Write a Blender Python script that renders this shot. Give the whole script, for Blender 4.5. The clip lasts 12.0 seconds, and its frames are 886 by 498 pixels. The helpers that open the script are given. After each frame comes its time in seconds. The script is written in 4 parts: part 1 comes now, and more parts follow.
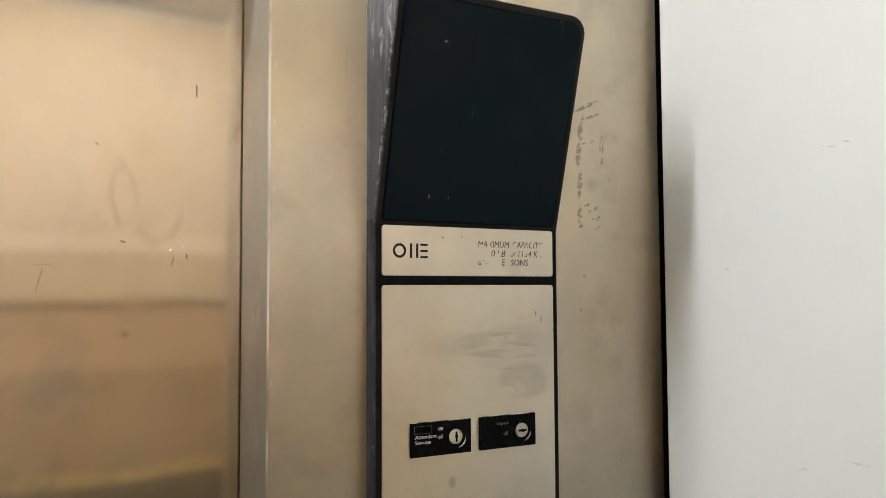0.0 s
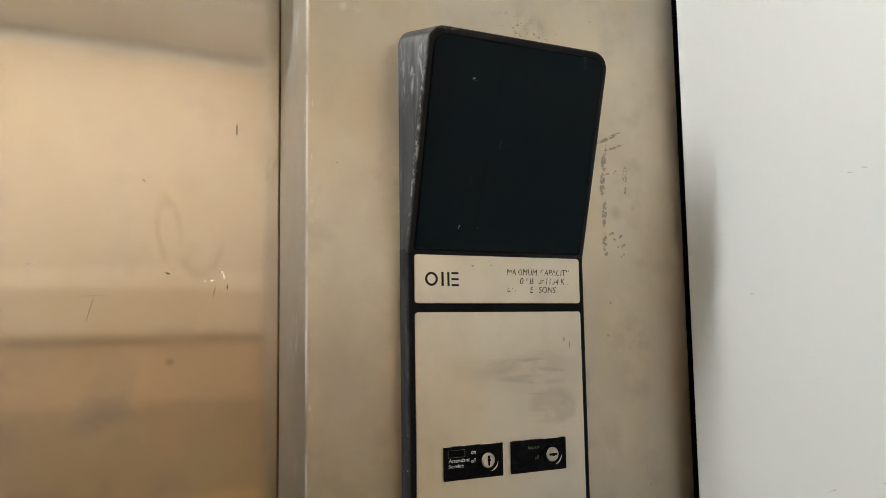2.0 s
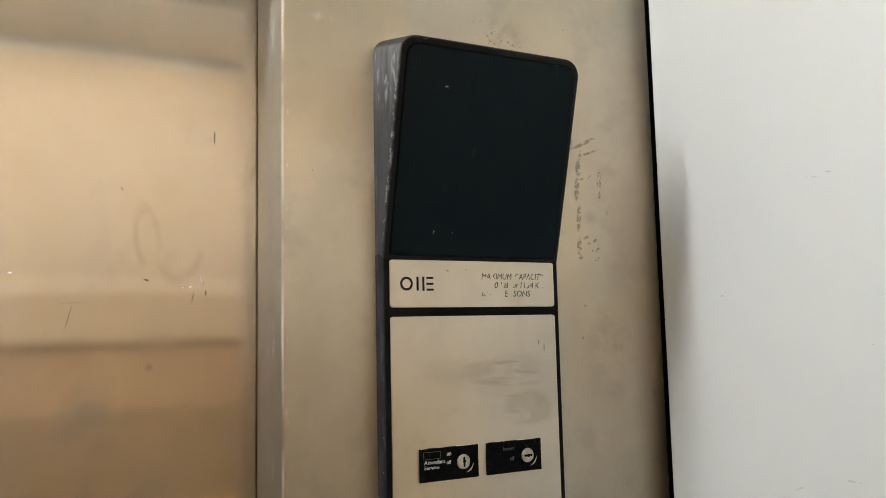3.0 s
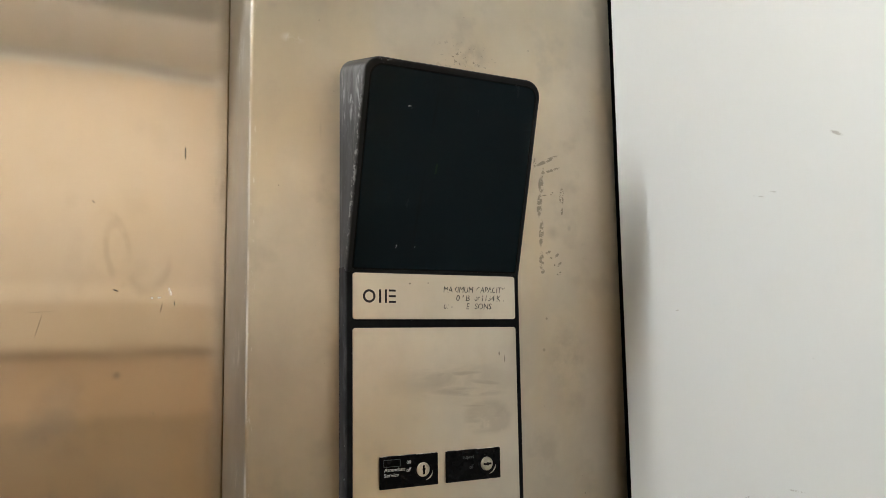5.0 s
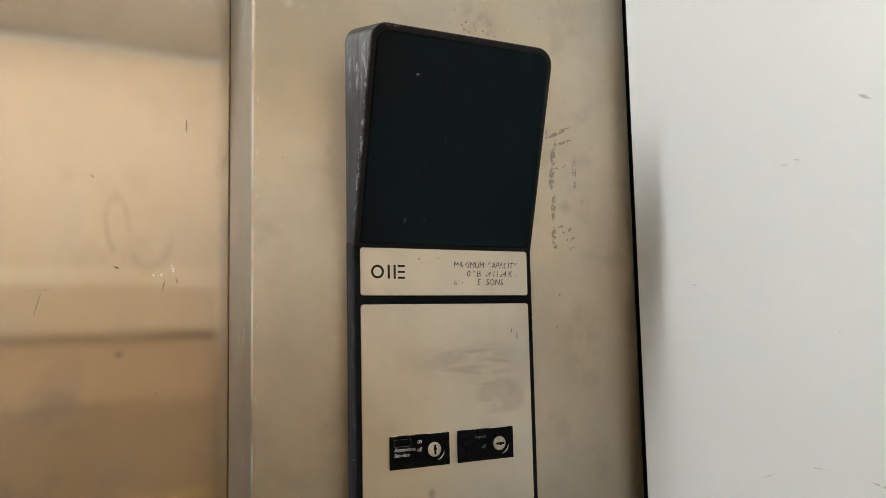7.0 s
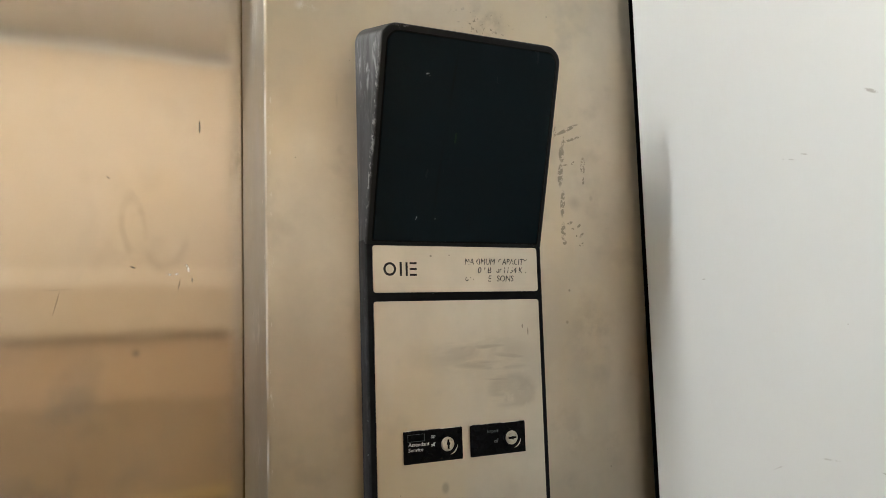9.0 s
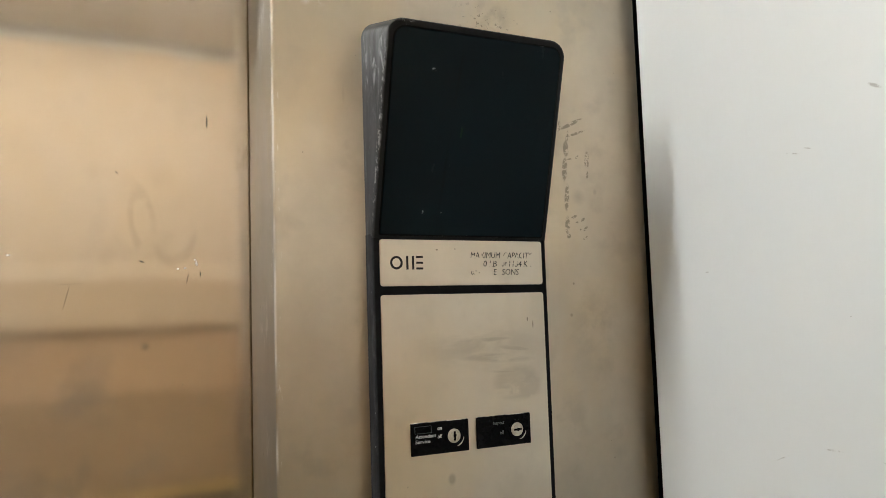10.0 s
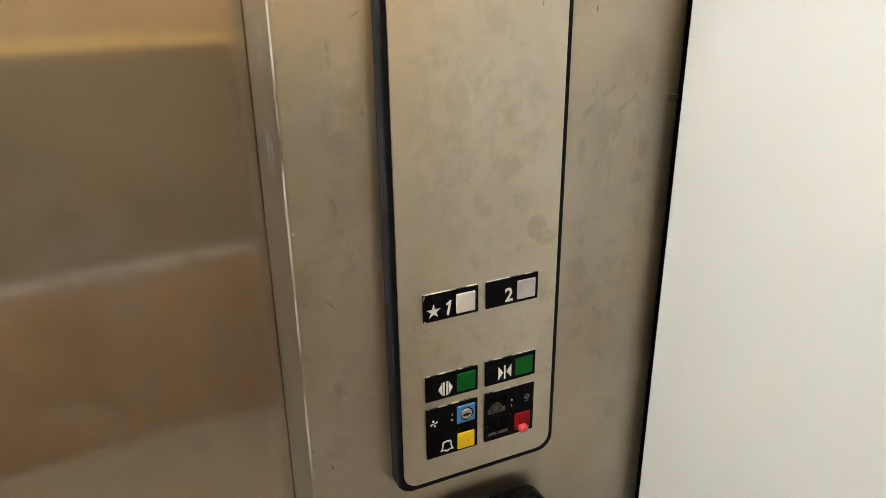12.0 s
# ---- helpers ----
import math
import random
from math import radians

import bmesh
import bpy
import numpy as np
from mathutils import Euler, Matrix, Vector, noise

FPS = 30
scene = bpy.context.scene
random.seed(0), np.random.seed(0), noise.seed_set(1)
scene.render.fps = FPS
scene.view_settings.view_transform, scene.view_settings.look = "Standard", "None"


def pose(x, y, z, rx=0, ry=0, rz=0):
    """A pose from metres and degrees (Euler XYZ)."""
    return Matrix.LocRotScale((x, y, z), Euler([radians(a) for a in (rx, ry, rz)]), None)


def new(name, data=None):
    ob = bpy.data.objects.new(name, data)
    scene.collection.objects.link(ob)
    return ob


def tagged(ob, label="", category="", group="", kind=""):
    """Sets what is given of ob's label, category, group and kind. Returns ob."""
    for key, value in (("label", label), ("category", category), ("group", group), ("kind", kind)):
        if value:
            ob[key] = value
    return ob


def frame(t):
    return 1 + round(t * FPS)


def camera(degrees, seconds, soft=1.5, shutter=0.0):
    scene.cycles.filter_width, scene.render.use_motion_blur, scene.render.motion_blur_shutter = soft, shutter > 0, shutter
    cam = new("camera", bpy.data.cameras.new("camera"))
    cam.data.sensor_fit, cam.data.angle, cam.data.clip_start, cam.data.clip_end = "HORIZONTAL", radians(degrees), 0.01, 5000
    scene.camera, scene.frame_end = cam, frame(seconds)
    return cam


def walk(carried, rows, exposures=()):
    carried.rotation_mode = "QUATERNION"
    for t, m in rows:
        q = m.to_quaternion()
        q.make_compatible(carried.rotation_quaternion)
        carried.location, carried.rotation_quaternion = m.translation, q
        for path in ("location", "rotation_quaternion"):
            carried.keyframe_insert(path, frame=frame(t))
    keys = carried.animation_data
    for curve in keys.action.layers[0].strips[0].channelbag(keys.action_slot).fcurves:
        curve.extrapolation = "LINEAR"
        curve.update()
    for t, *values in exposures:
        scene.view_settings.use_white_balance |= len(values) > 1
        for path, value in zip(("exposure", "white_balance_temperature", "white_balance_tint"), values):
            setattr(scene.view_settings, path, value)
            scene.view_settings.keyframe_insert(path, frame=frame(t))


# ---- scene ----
# A lift car: stainless return wall with the operating panel, closed door beside it, white laminate side wall.
# x runs along the front wall, y points to the landing, the panel's face plate lies in y = 0, the floor in z = 0.
cam = camera(59.41, 12.0, soft=0.5, shutter=0.25)


def aim(x, y, z, yaw, pitch, lean):
    return pose(x, y, z, 0, 0, yaw) @ pose(0, 0, 0, 90 + pitch) @ pose(0, 0, 0, 0, 0, -lean)


# seconds, place in metres, yaw, pitch and lean in degrees
PATH = [
    (0.0, -0.2950, -0.6851, 1.6352, -27.809, 3.157, 0.281),
    (0.5, -0.3121, -0.7060, 1.6284, -26.844, 4.661, 0.517),
    (1.0, -0.3154, -0.7019, 1.6256, -26.205, 4.985, 0.596),
    (1.5, -0.3166, -0.6982, 1.6301, -26.087, 5.174, 0.717),
    (2.0, -0.3159, -0.7044, 1.6272, -26.290, 5.731, 0.871),
    (2.5, -0.3109, -0.7156, 1.6233, -26.496, 5.804, 1.066),
    (3.0, -0.3042, -0.7257, 1.6277, -26.733, 5.938, 1.297),
    (5.0, -0.2866, -0.7645, 1.6283, -27.244, 6.674, 0.854),
    (5.5, -0.2853, -0.7600, 1.6276, -27.196, 6.433, 0.889),
    (6.0, -0.2835, -0.7516, 1.6242, -27.200, 6.369, 0.960),
    (6.5, -0.2767, -0.7467, 1.6243, -26.922, 5.905, 1.114),
    (7.0, -0.2801, -0.7374, 1.6203, -26.918, 5.544, 1.226),
    (7.5, -0.2813, -0.7351, 1.6191, -26.832, 5.370, 1.352),
    (9.5, -0.2943, -0.7453, 1.6183, -26.441, 5.431, 1.818),
    (10.0, -0.2995, -0.7456, 1.6188, -26.579, 4.907, 1.864),
    (10.5, -0.3013, -0.7451, 1.6146, -26.590, 3.635, 1.555),
    (10.7, -0.3009, -0.7293, 1.5990, -26.820, 0.180, 1.401),
    (10.8, -0.3026, -0.7122, 1.5908, -27.276, -2.561, 1.253),
    (10.9, -0.3005, -0.6918, 1.5778, -27.580, -7.174, 1.037),
    (11.0, -0.2951, -0.6786, 1.5502, -27.458, -10.391, 0.932),
    (11.1, -0.2885, -0.6826, 1.5144, -26.670, -11.963, 1.166),
    (11.2, -0.2784, -0.6807, 1.4832, -25.983, -14.805, 1.114),
    (11.3, -0.2760, -0.6850, 1.4614, -25.670, -16.669, 0.974),
    (11.4, -0.2711, -0.6928, 1.4549, -25.072, -18.286, 0.984),
    (11.5, -0.2727, -0.6954, 1.4484, -25.172, -19.808, 1.051),
    (12.0, -0.2659, -0.6924, 1.4598, -24.813, -23.076, 0.745),
]
EXPOSE = [(0.0, 0.24, 6500, 10), (0.45, 0.1, 6500, 10), (2.5, 0.09, 6500, 10), (5.0, 0.06, 6500, 10), (10.5, 0.07, 6500, 10), (11.0, 0.22, 6600, 10), (11.5, 0.69, 6800, 11), (12.0, 0.87, 6850, 11)]
walk(cam, [(t, aim(*row)) for t, *row in PATH], EXPOSE)

# ---------------------------------------------------------------- light
world = bpy.data.worlds.new("world")
scene.world = world
world.use_nodes = True
world.node_tree.nodes["Background"].inputs["Color"].default_value = (0.02, 0.02, 0.02, 1)
world.node_tree.nodes["Background"].inputs["Strength"].default_value = 0.3
LAMP, LAMP_REAR = 84.0, 23.0            # brightness of the unseen ceiling strips: front, and middle, added for the rear wall
LX0, LX1 = -1.45, -0.20      # the front strip
LAMP_TINT = (0.98, 1.0, 0.985)

# ---------------------------------------------------------------- main sizes
WALL = 0.0165          # face of the stainless return wall
DOOR = 0.1025          # face of the closed car door
LEFT, RIGHT = -1.67, 0.3565
JAMB = -0.106          # edge of the return wall at the door opening
BACK = -1.28
TOP = 2.42
REAR = -0.800          # where the white side panel ends and the added, unseen corner panels begin
E0 = 1.70              # top of the capacity plate above the floor


# ---------------------------------------------------------------- materials
class Nodes:
    def __init__(self, name):
        self.mat = bpy.data.materials.new(name)
        self.mat.use_nodes = True
        self.t = self.mat.node_tree
        self.bsdf = self.t.nodes["Principled BSDF"]
        self.co = self.t.nodes.new("ShaderNodeTexCoord").outputs["Object"]

    def put(self, socket, value):
        if isinstance(value, bpy.types.NodeSocket):
            self.t.links.new(value, socket)
        elif value is not None:
            socket.default_value = value

    def set(self, **kw):
        for k, val in kw.items():
            self.put(self.bsdf.inputs[k.replace("_", " ")], val)

    def math(self, op, a, b=None, c=None):
        n = self.t.nodes.new("ShaderNodeMath")
        n.operation = op
        for s, val in zip(n.inputs, (a, b, c)):
            self.put(s, val)
        return n.outputs[0]

    def stretch(self, scale, loc=(0, 0, 0), rot=(0, 0, 0)):
        n = self.t.nodes.new("ShaderNodeMapping")
        self.put(n.inputs["Vector"], self.co)
        self.put(n.inputs["Scale"], scale)
        self.put(n.inputs["Location"], loc)
        self.put(n.inputs["Rotation"], rot)
        return n.outputs[0]

    def noise(self, scale, detail=4.0, rough=0.55, vec=None, distort=0.0):
        n = self.t.nodes.new("ShaderNodeTexNoise")
        self.put(n.inputs["Vector"], vec or self.co)
        self.put(n.inputs["Scale"], scale)
        self.put(n.inputs["Detail"], detail)
        self.put(n.inputs["Roughness"], rough)
        self.put(n.inputs["Distortion"], distort)
        return n.outputs["Fac"]

    def span(self, value, a, b, lo=0.0, hi=1.0):
        n = self.t.nodes.new("ShaderNodeMapRange")
        n.interpolation_type = "SMOOTHSTEP"
        for s, val in zip(n.inputs, (value, a, b, lo, hi)):
            self.put(s, val)
        return n.outputs[0]

    def spot(self, centre, radii, soft=0.5, turn=0.0, axis=(0, 1, 0)):
        """1 inside an ellipsoid, fading to 0 at its rim; turned about an axis by degrees."""
        n = self.t.nodes.new("ShaderNodeVectorMath")
        n.operation = "SUBTRACT"
        self.put(n.inputs[0], self.co)
        self.put(n.inputs[1], centre)
        if turn:
            q = self.t.nodes.new("ShaderNodeVectorRotate")
            self.put(q.inputs["Vector"], n.outputs[0])
            self.put(q.inputs["Axis"], axis)
            self.put(q.inputs["Angle"], math.radians(turn))
            n = q
        m = self.t.nodes.new("ShaderNodeVectorMath")
        m.operation = "DIVIDE"
        self.put(m.inputs[0], n.outputs[0])
        self.put(m.inputs[1], radii)
        k = self.t.nodes.new("ShaderNodeVectorMath")
        k.operation = "LENGTH"
        self.put(k.inputs[0], m.outputs[0])
        return self.span(k.outputs["Value"], 1.0 - soft, 1.0, 1.0, 0.0)

    def mix(self, fac, a, b):
        n = self.t.nodes.new("ShaderNodeMix")
        n.data_type = "RGBA"
        self.put(n.inputs["Factor"], fac)
        for s, val in ((n.inputs[6], a), (n.inputs[7], b)):
            self.put(s, (*val, 1) if isinstance(val, tuple) else val)
        return n.outputs[2]

    def bump(self, height, strength, distance, normal=None):
        n = self.t.nodes.new("ShaderNodeBump")
        self.put(n.inputs["Height"], height)
        self.put(n.inputs["Strength"], strength)
        self.put(n.inputs["Distance"], distance)
        self.put(n.inputs["Normal"], normal)
        return n.outputs[0]


def times(m, *vals):
    out = vals[0]
    for val in vals[1:]:
        out = m.math("MULTIPLY", out, val)
    return out


def most(m, *vals):
    out = vals[0]
    for val in vals[1:]:
        out = m.math("MAXIMUM", out, val)
    return out


def steel(name, tone, rough, aniso, stains=(), ripple=0.0, grime=(0.16, 0.14, 0.11), blotch=0.35, vary=0.14, flecks=(), gold=0.6, tint=0.0):
    """Brushed stainless steel, brushed upright: fine grain, smears and finger marks, wavy sheet."""
    m = Nodes(name)
    tint = tint or vary
    grain = m.noise(1.0, 3, 0.6, m.stretch((900, 900, 9)))
    broad = m.noise(9, 5, 0.6)
    fine = m.noise(24, 3, 0.5)
    smear = m.span(m.noise(1.0, 4, 0.6, m.stretch((16, 16, 6), rot=(0, 0.5, 0)), 0.15), 0.48, 0.72)
    base = m.mix(m.span(broad, 0.3, 0.75), tone, tuple(c * (1 - tint) for c in tone))
    base = m.mix(times(m, m.span(m.noise(1.0, 4, 0.6, m.stretch((7, 7, 3.2), (3, 1, 2))), 0.42, 0.66), gold), base, (tone[0] * 0.99, tone[1] * 0.91, tone[2] * 0.73))
    base = m.mix(times(m, m.span(fine, 0.55, 0.75), blotch), base, tuple(c * 0.72 for c in tone))
    base = m.mix(times(m, smear, tint * 1.5), base, tuple(c * 0.78 for c in tone))
    specks = m.span(m.noise(105, 2, 0.5), 0.765, 0.79)
    dirt = times(m, specks, 0.34)
    for fac in [s(m) for s in stains]:
        dirt = most(m, dirt, fac)
    base = m.mix(dirt, base, grime)
    pale = 0.0
    for fac in [q(m) for q in flecks]:
        pale = most(m, pale, fac)
    if flecks:
        base = m.mix(pale, base, (0.86, 0.85, 0.83))
        dirt = most(m, dirt, pale)
    r = m.math("ADD", rough, times(m, m.math("SUBTRACT", fine, 0.5), vary * 0.7))
    r = m.math("ADD", r, times(m, smear, vary * 0.4))
    r = m.math("ADD", r, times(m, dirt, 0.25))
    normal = m.bump(grain, 0.05, 0.0004)
    if ripple:
        wave = m.noise(1.0, 1, 0.4, m.stretch((3.4, 3.4, 5.0)), 0.3)
        normal = m.bump(wave, 1.0, ripple, normal)
    tan = m.t.nodes.new("ShaderNodeCombineXYZ")
    tan.inputs[0].default_value, tan.inputs[1].default_value = 1.0, 1.0
    m.set(Base_Color=base, Metallic=m.math("SUBTRACT", 1.0, times(m, dirt, 0.7)), Roughness=r, Anisotropic=aniso,
          Tangent=tan.outputs[0], Normal=normal)
    return m.mat


def glue(m):
    """Flaky remains of a peeled-off upright label: torn strips along both sides, dashes between them."""
    torn = m.span(m.noise(1.0, 4, 0.65, m.stretch((210, 210, 270), rot=(0, 0.4, 0)), 0.3), 0.44, 0.52)
    bits = [m.spot((x, WALL, z), (w, 0.1, h), 0.35, turn) for x, z, w, h, turn in (
        (0.2620, 1.8470, 0.021, 0.0028, 26), (0.2440, 1.8420, 0.0025, 0.009, -10), (0.2700, 1.8360, 0.017, 0.0019, 20), (0.2550, 1.8300, 0.0022, 0.010, -14),
        (0.2525, 1.8155, 0.0048, 0.011, 0), (0.2555, 1.8035, 0.006, 0.0014, 0), (0.2495, 1.7905, 0.0045, 0.017, -6), (0.2830, 1.8030, 0.0042, 0.013, -4),
        (0.2690, 1.8065, 0.0042, 0.0017, 35), (0.2827, 1.7850, 0.0020, 0.007, 0), (0.2510, 1.7560, 0.0040, 0.019, -5), (0.2502, 1.7220, 0.0042, 0.013, -2),
        (0.2515, 1.7090, 0.0036, 0.003, 30), (0.2600, 1.7325, 0.0055, 0.0022, 25), (0.2732, 1.7295, 0.0045, 0.0019, 40), (0.2765, 1.7185, 0.0048, 0.0019, 42),
        (0.2755, 1.7075, 0.0050, 0.0030, 10), (0.2640, 1.7255, 0.0030, 0.0020, 40))]
    stain = times(m, most(m, m.spot((0.268, WALL, 1.757), (0.013, 0.1, 0.013), 1.0), m.spot((0.293, WALL, 1.764), (0.004, 0.1, 0.005), 0.8)), 0.22)
    return most(m, times(m, torn, most(m, *bits), 0.62), stain)


def wall_grime(m):
    cloud = m.span(m.noise(28, 5, 0.65), 0.38, 0.66)
    zones = most(m, times(m, m.spot((0.286, WALL, 1.60), (0.05, 0.1, 0.07), 0.9), 0.22),
                 times(m, m.spot((0.315, WALL, 1.738), (0.006, 0.1, 0.03), 0.9), 0.8),
                 times(m, m.spot((0.25, WALL, 1.49), (0.03, 0.1, 0.05), 0.9), 0.16),
                 times(m, m.spot((0.155, WALL, 1.965), (0.035, 0.1, 0.03), 0.9), 0.4),
                 times(m, m.spot((-0.045, WALL, 1.29), (0.045, 0.1, 0.11), 0.9), 0.30), times(m, m.spot((-0.05, WALL, 1.15), (0.04, 0.1, 0.07), 0.9), 0.34),
                 times(m, m.spot((-0.05, WALL, 0.98), (0.05, 0.1, 0.06), 0.9), 0.28))
    peppered = times(m, m.span(m.noise(210, 3, 0.6), 0.60, 0.66), m.spot((0.150, WALL, 1.962), (0.06, 0.1, 0.03), 0.9), 0.7)
    return most(m, times(m, cloud, zones), peppered)


def hand_smear(m):
    """A greasy wiped hand mark: finger strokes over a dull patch, and blotches beside it."""
    swirl = m.span(m.noise(1.0, 3, 0.5, m.stretch((48, 48, 15), rot=(0, -0.65, 0)), 1.1), 0.44, 0.60)
    zone = most(m, m.spot((0.285, WALL, 1.235), (0.052, 0.1, 0.12), 0.6), m.spot((0.330, WALL, 1.13), (0.02, 0.1, 0.04), 0.6))
    dull = times(m, m.spot((0.298, WALL, 1.305), (0.040, 0.1, 0.048), 0.7, -15), 0.13)
    curl = times(m, m.math("SUBTRACT", m.spot((0.245, WALL, 1.285), (0.012, 0.1, 0.026), 0.2, 25), m.spot((0.241, WALL, 1.287), (0.011, 0.1, 0.026), 0.25, 25)), m.span(m.noise(60, 3), 0.35, 0.6), 0.2)
    fine = times(m, m.span(m.noise(38, 5, 0.65), 0.50, 0.68), m.spot((0.27, WALL, 1.05), (0.08, 0.1, 0.25), 0.7), 0.16)
    strokes = [m.spot((x, WALL, z), (length, 0.1, thin), 0.75, turn) for x, z, length, thin, turn in (
        (0.2507, 1.2838, 0.014, 0.0030, 60), (0.2430, 1.2590, 0.020, 0.0060, 44), (0.2710, 1.2810, 0.020, 0.0065, 32), (0.2560, 1.1920, 0.024, 0.0035, 61), (0.3030, 1.2680, 0.014, 0.0045, 48),
        (0.2850, 1.2560, 0.024, 0.0050, 40), (0.3200, 1.2900, 0.006, 0.0140, 0), (0.2374, 1.2151, 0.009, 0.0220, 0), (0.3187, 1.1718, 0.015, 0.0150, 0), (0.3231, 1.2084, 0.012, 0.0240, 0), (0.2700, 1.2300, 0.022, 0.0040, 50))]
    patchy = m.span(m.noise(70, 4, 0.6), 0.25, 0.55)
    return most(m, times(m, swirl, zone, 0.15), times(m, most(m, *strokes), patchy, 0.24), dull, curl, fine)


def plate_smear(m):
    """Wide sideways wipe marks and a thumbed patch."""
    wipe = m.span(m.noise(1.0, 4, 0.55, m.stretch((13, 13, 46), rot=(0, -0.08, 0)), 0.8), 0.36, 0.62)
    zone = most(m, m.spot((0.118, 0, E0 - 0.118), (0.095, 0.1, 0.030), 0.8), m.spot((0.160, 0, E0 - 0.157), (0.036, 0.1, 0.024), 0.45))
    blot = most(m, times(m, m.spot((0.0755, 0, E0 - 0.2528), (0.006, 0.1, 0.008), 0.7), 0.38), times(m, most(m, m.spot((0.171, 0, E0 - 0.561), (0.015, 0.1, 0.018), 0.3, 20), m.spot((0.183, 0, E0 - 0.575), (0.017, 0.1, 0.011), 0.4)), m.span(m.noise(42, 4, 0.6), 0.28, 0.46), 0.25),
                times(m, m.spot((0.062, 0, E0 - 0.4955), (0.010, 0.1, 0.006), 0.9, -30), 0.16), times(m, m.spot((0.060, 0, E0 - 0.37), (0.006, 0.1, 0.012), 0.9), 0.14))
    nicks = times(m, most(m, m.spot((0.1688, 0, E0 - 0.3193), (0.001, 0.1, 0.0035), 0.5), m.spot((0.177, 0, E0 - 0.088), (0.0012, 0.1, 0.003), 0.5), m.spot((0.184, 0, E0 - 0.094), (0.0012, 0.1, 0.006), 0.8),
                          m.spot((0.066, 0, E0 - 0.0105), (0.0018, 0.1, 0.0012), 0.5), m.spot((0.088, 0, E0 - 0.0095), (0.001, 0.1, 0.001), 0.5)), 0.7)
    edge = times(m, m.spot((0.168, 0, E0 - 0.160), (0.028, 0.1, 0.019), 0.35, -6), m.span(m.noise(55, 4, 0.6), 0.30, 0.55), 0.22)
    arcs = most(m, *[m.spot((x, 0, E0 - z), (a, 0.1, b), 0.7, turn) for x, z, a, b, turn in (
        (0.1210, 0.1090, 0.062, 0.0035, 2), (0.1330, 0.1290, 0.066, 0.0070, -3), (0.1560, 0.1190, 0.040, 0.0040, -8), (0.1480, 0.1450, 0.036, 0.0022, -4))])
    swept = m.span(m.noise(1.0, 3, 0.55, m.stretch((24, 24, 120), rot=(0, -0.05, 0)), 0.4), 0.30, 0.60)
    return most(m, times(m, wipe, zone, 0.26), times(m, arcs, swept, 0.30), edge, blot, nicks)


def plate_touch(m):
    cloud = most(m, m.span(m.noise(34, 4, 0.6), 0.46, 0.66), m.span(m.noise(1.0, 4, 0.55, m.stretch((30, 30, 17), rot=(0, 0.8, 0)), 0.8), 0.46, 0.74))
    zone = most(m, m.spot((0.10, 0, E0 - 0.45), (0.12, 0.1, 0.19), 0.6),
                m.spot((0.12, 0, E0 - 0.85), (0.06, 0.1, 0.02), 0.7))
    low = times(m, m.span(m.noise(48, 5, 0.65), 0.48, 0.66), m.spot((0.11, 0, E0 - 0.70), (0.13, 0.1, 0.17), 0.4), 0.16)
    return most(m, times(m, cloud, zone, 0.20), low)


def door_marks(m):
    """Faint looped finger strokes, a few scratches and a dark nick."""
    def loop(c, r, w, turn=0.0):
        return m.math("SUBTRACT", m.spot(c, r, 0.22, turn), m.spot(c, tuple(q * (1 - w) for q in r), 0.3, turn))
    tall = loop((-0.2205, DOOR, 1.7255), (0.0150, 0.5, 0.043), 0.36, 8)
    cup = times(m, loop((-0.191, DOOR, 1.726), (0.0300, 0.5, 0.053), 0.20), m.spot((-0.188, DOOR, 1.672), (0.045, 0.5, 0.060), 0.25))
    strokes = times(m, most(m, tall, cup), m.span(m.noise(40, 3), 0.32, 0.58), 0.075)
    nick = times(m, m.spot((-0.1553, DOOR, 1.8353), (0.0010, 0.5, 0.0085), 0.6), 0.78)
    lines = most(m, times(m, m.spot((-0.2905, DOOR, 1.648), (0.0009, 0.5, 0.016), 0.6, -14), 0.25), times(m, m.spot((-0.289, DOOR, 1.6615), (0.018, 0.5, 0.0006), 0.7, 3), 0.14),
                 times(m, m.spot((-0.221, DOOR, 1.684), (0.004, 0.5, 0.0012), 0.6, -20), 0.4), times(m, m.spot((-0.176, DOOR, 1.666), (0.0012, 0.5, 0.008), 0.8, -12), 0.35),
                 times(m, m.spot((-0.163, DOOR, 1.671), (0.0009, 0.5, 0.004), 0.6), 0.4), times(m, m.spot((-0.2175, DOOR, 1.597), (0.006, 0.5, 0.006), 0.9), 0.25),
                 times(m, m.spot((-0.181, DOOR, 1.557), (0.0012, 0.5, 0.0012), 0.5), 0.6))
    drips = times(m, m.span(m.noise(1.0, 4, 0.6, m.stretch((26, 26, 9))), 0.54, 0.70),
                  most(m, m.spot((-0.244, DOOR, 1.868), (0.014, 0.5, 0.05), 0.7), m.spot((-0.325, DOOR, 1.85), (0.015, 0.5, 0.07), 0.7), m.spot((-0.12, DOOR, 1.80), (0.02, 0.5, 0.05), 0.8)), 0.22)
    clouds = times(m, m.span(m.noise(17, 4, 0.6), 0.46, 0.68), m.spot((-0.31, DOOR, 1.50), (0.16, 0.5, 0.14), 0.7), 0.22)
    low = times(m, m.span(m.noise(21, 4, 0.6), 0.48, 0.68), m.spot((-0.27, DOOR, 1.06), (0.2, 0.5, 0.32), 0.6), 0.16)
    return most(m, strokes, nick, lines, drips, clouds, low)


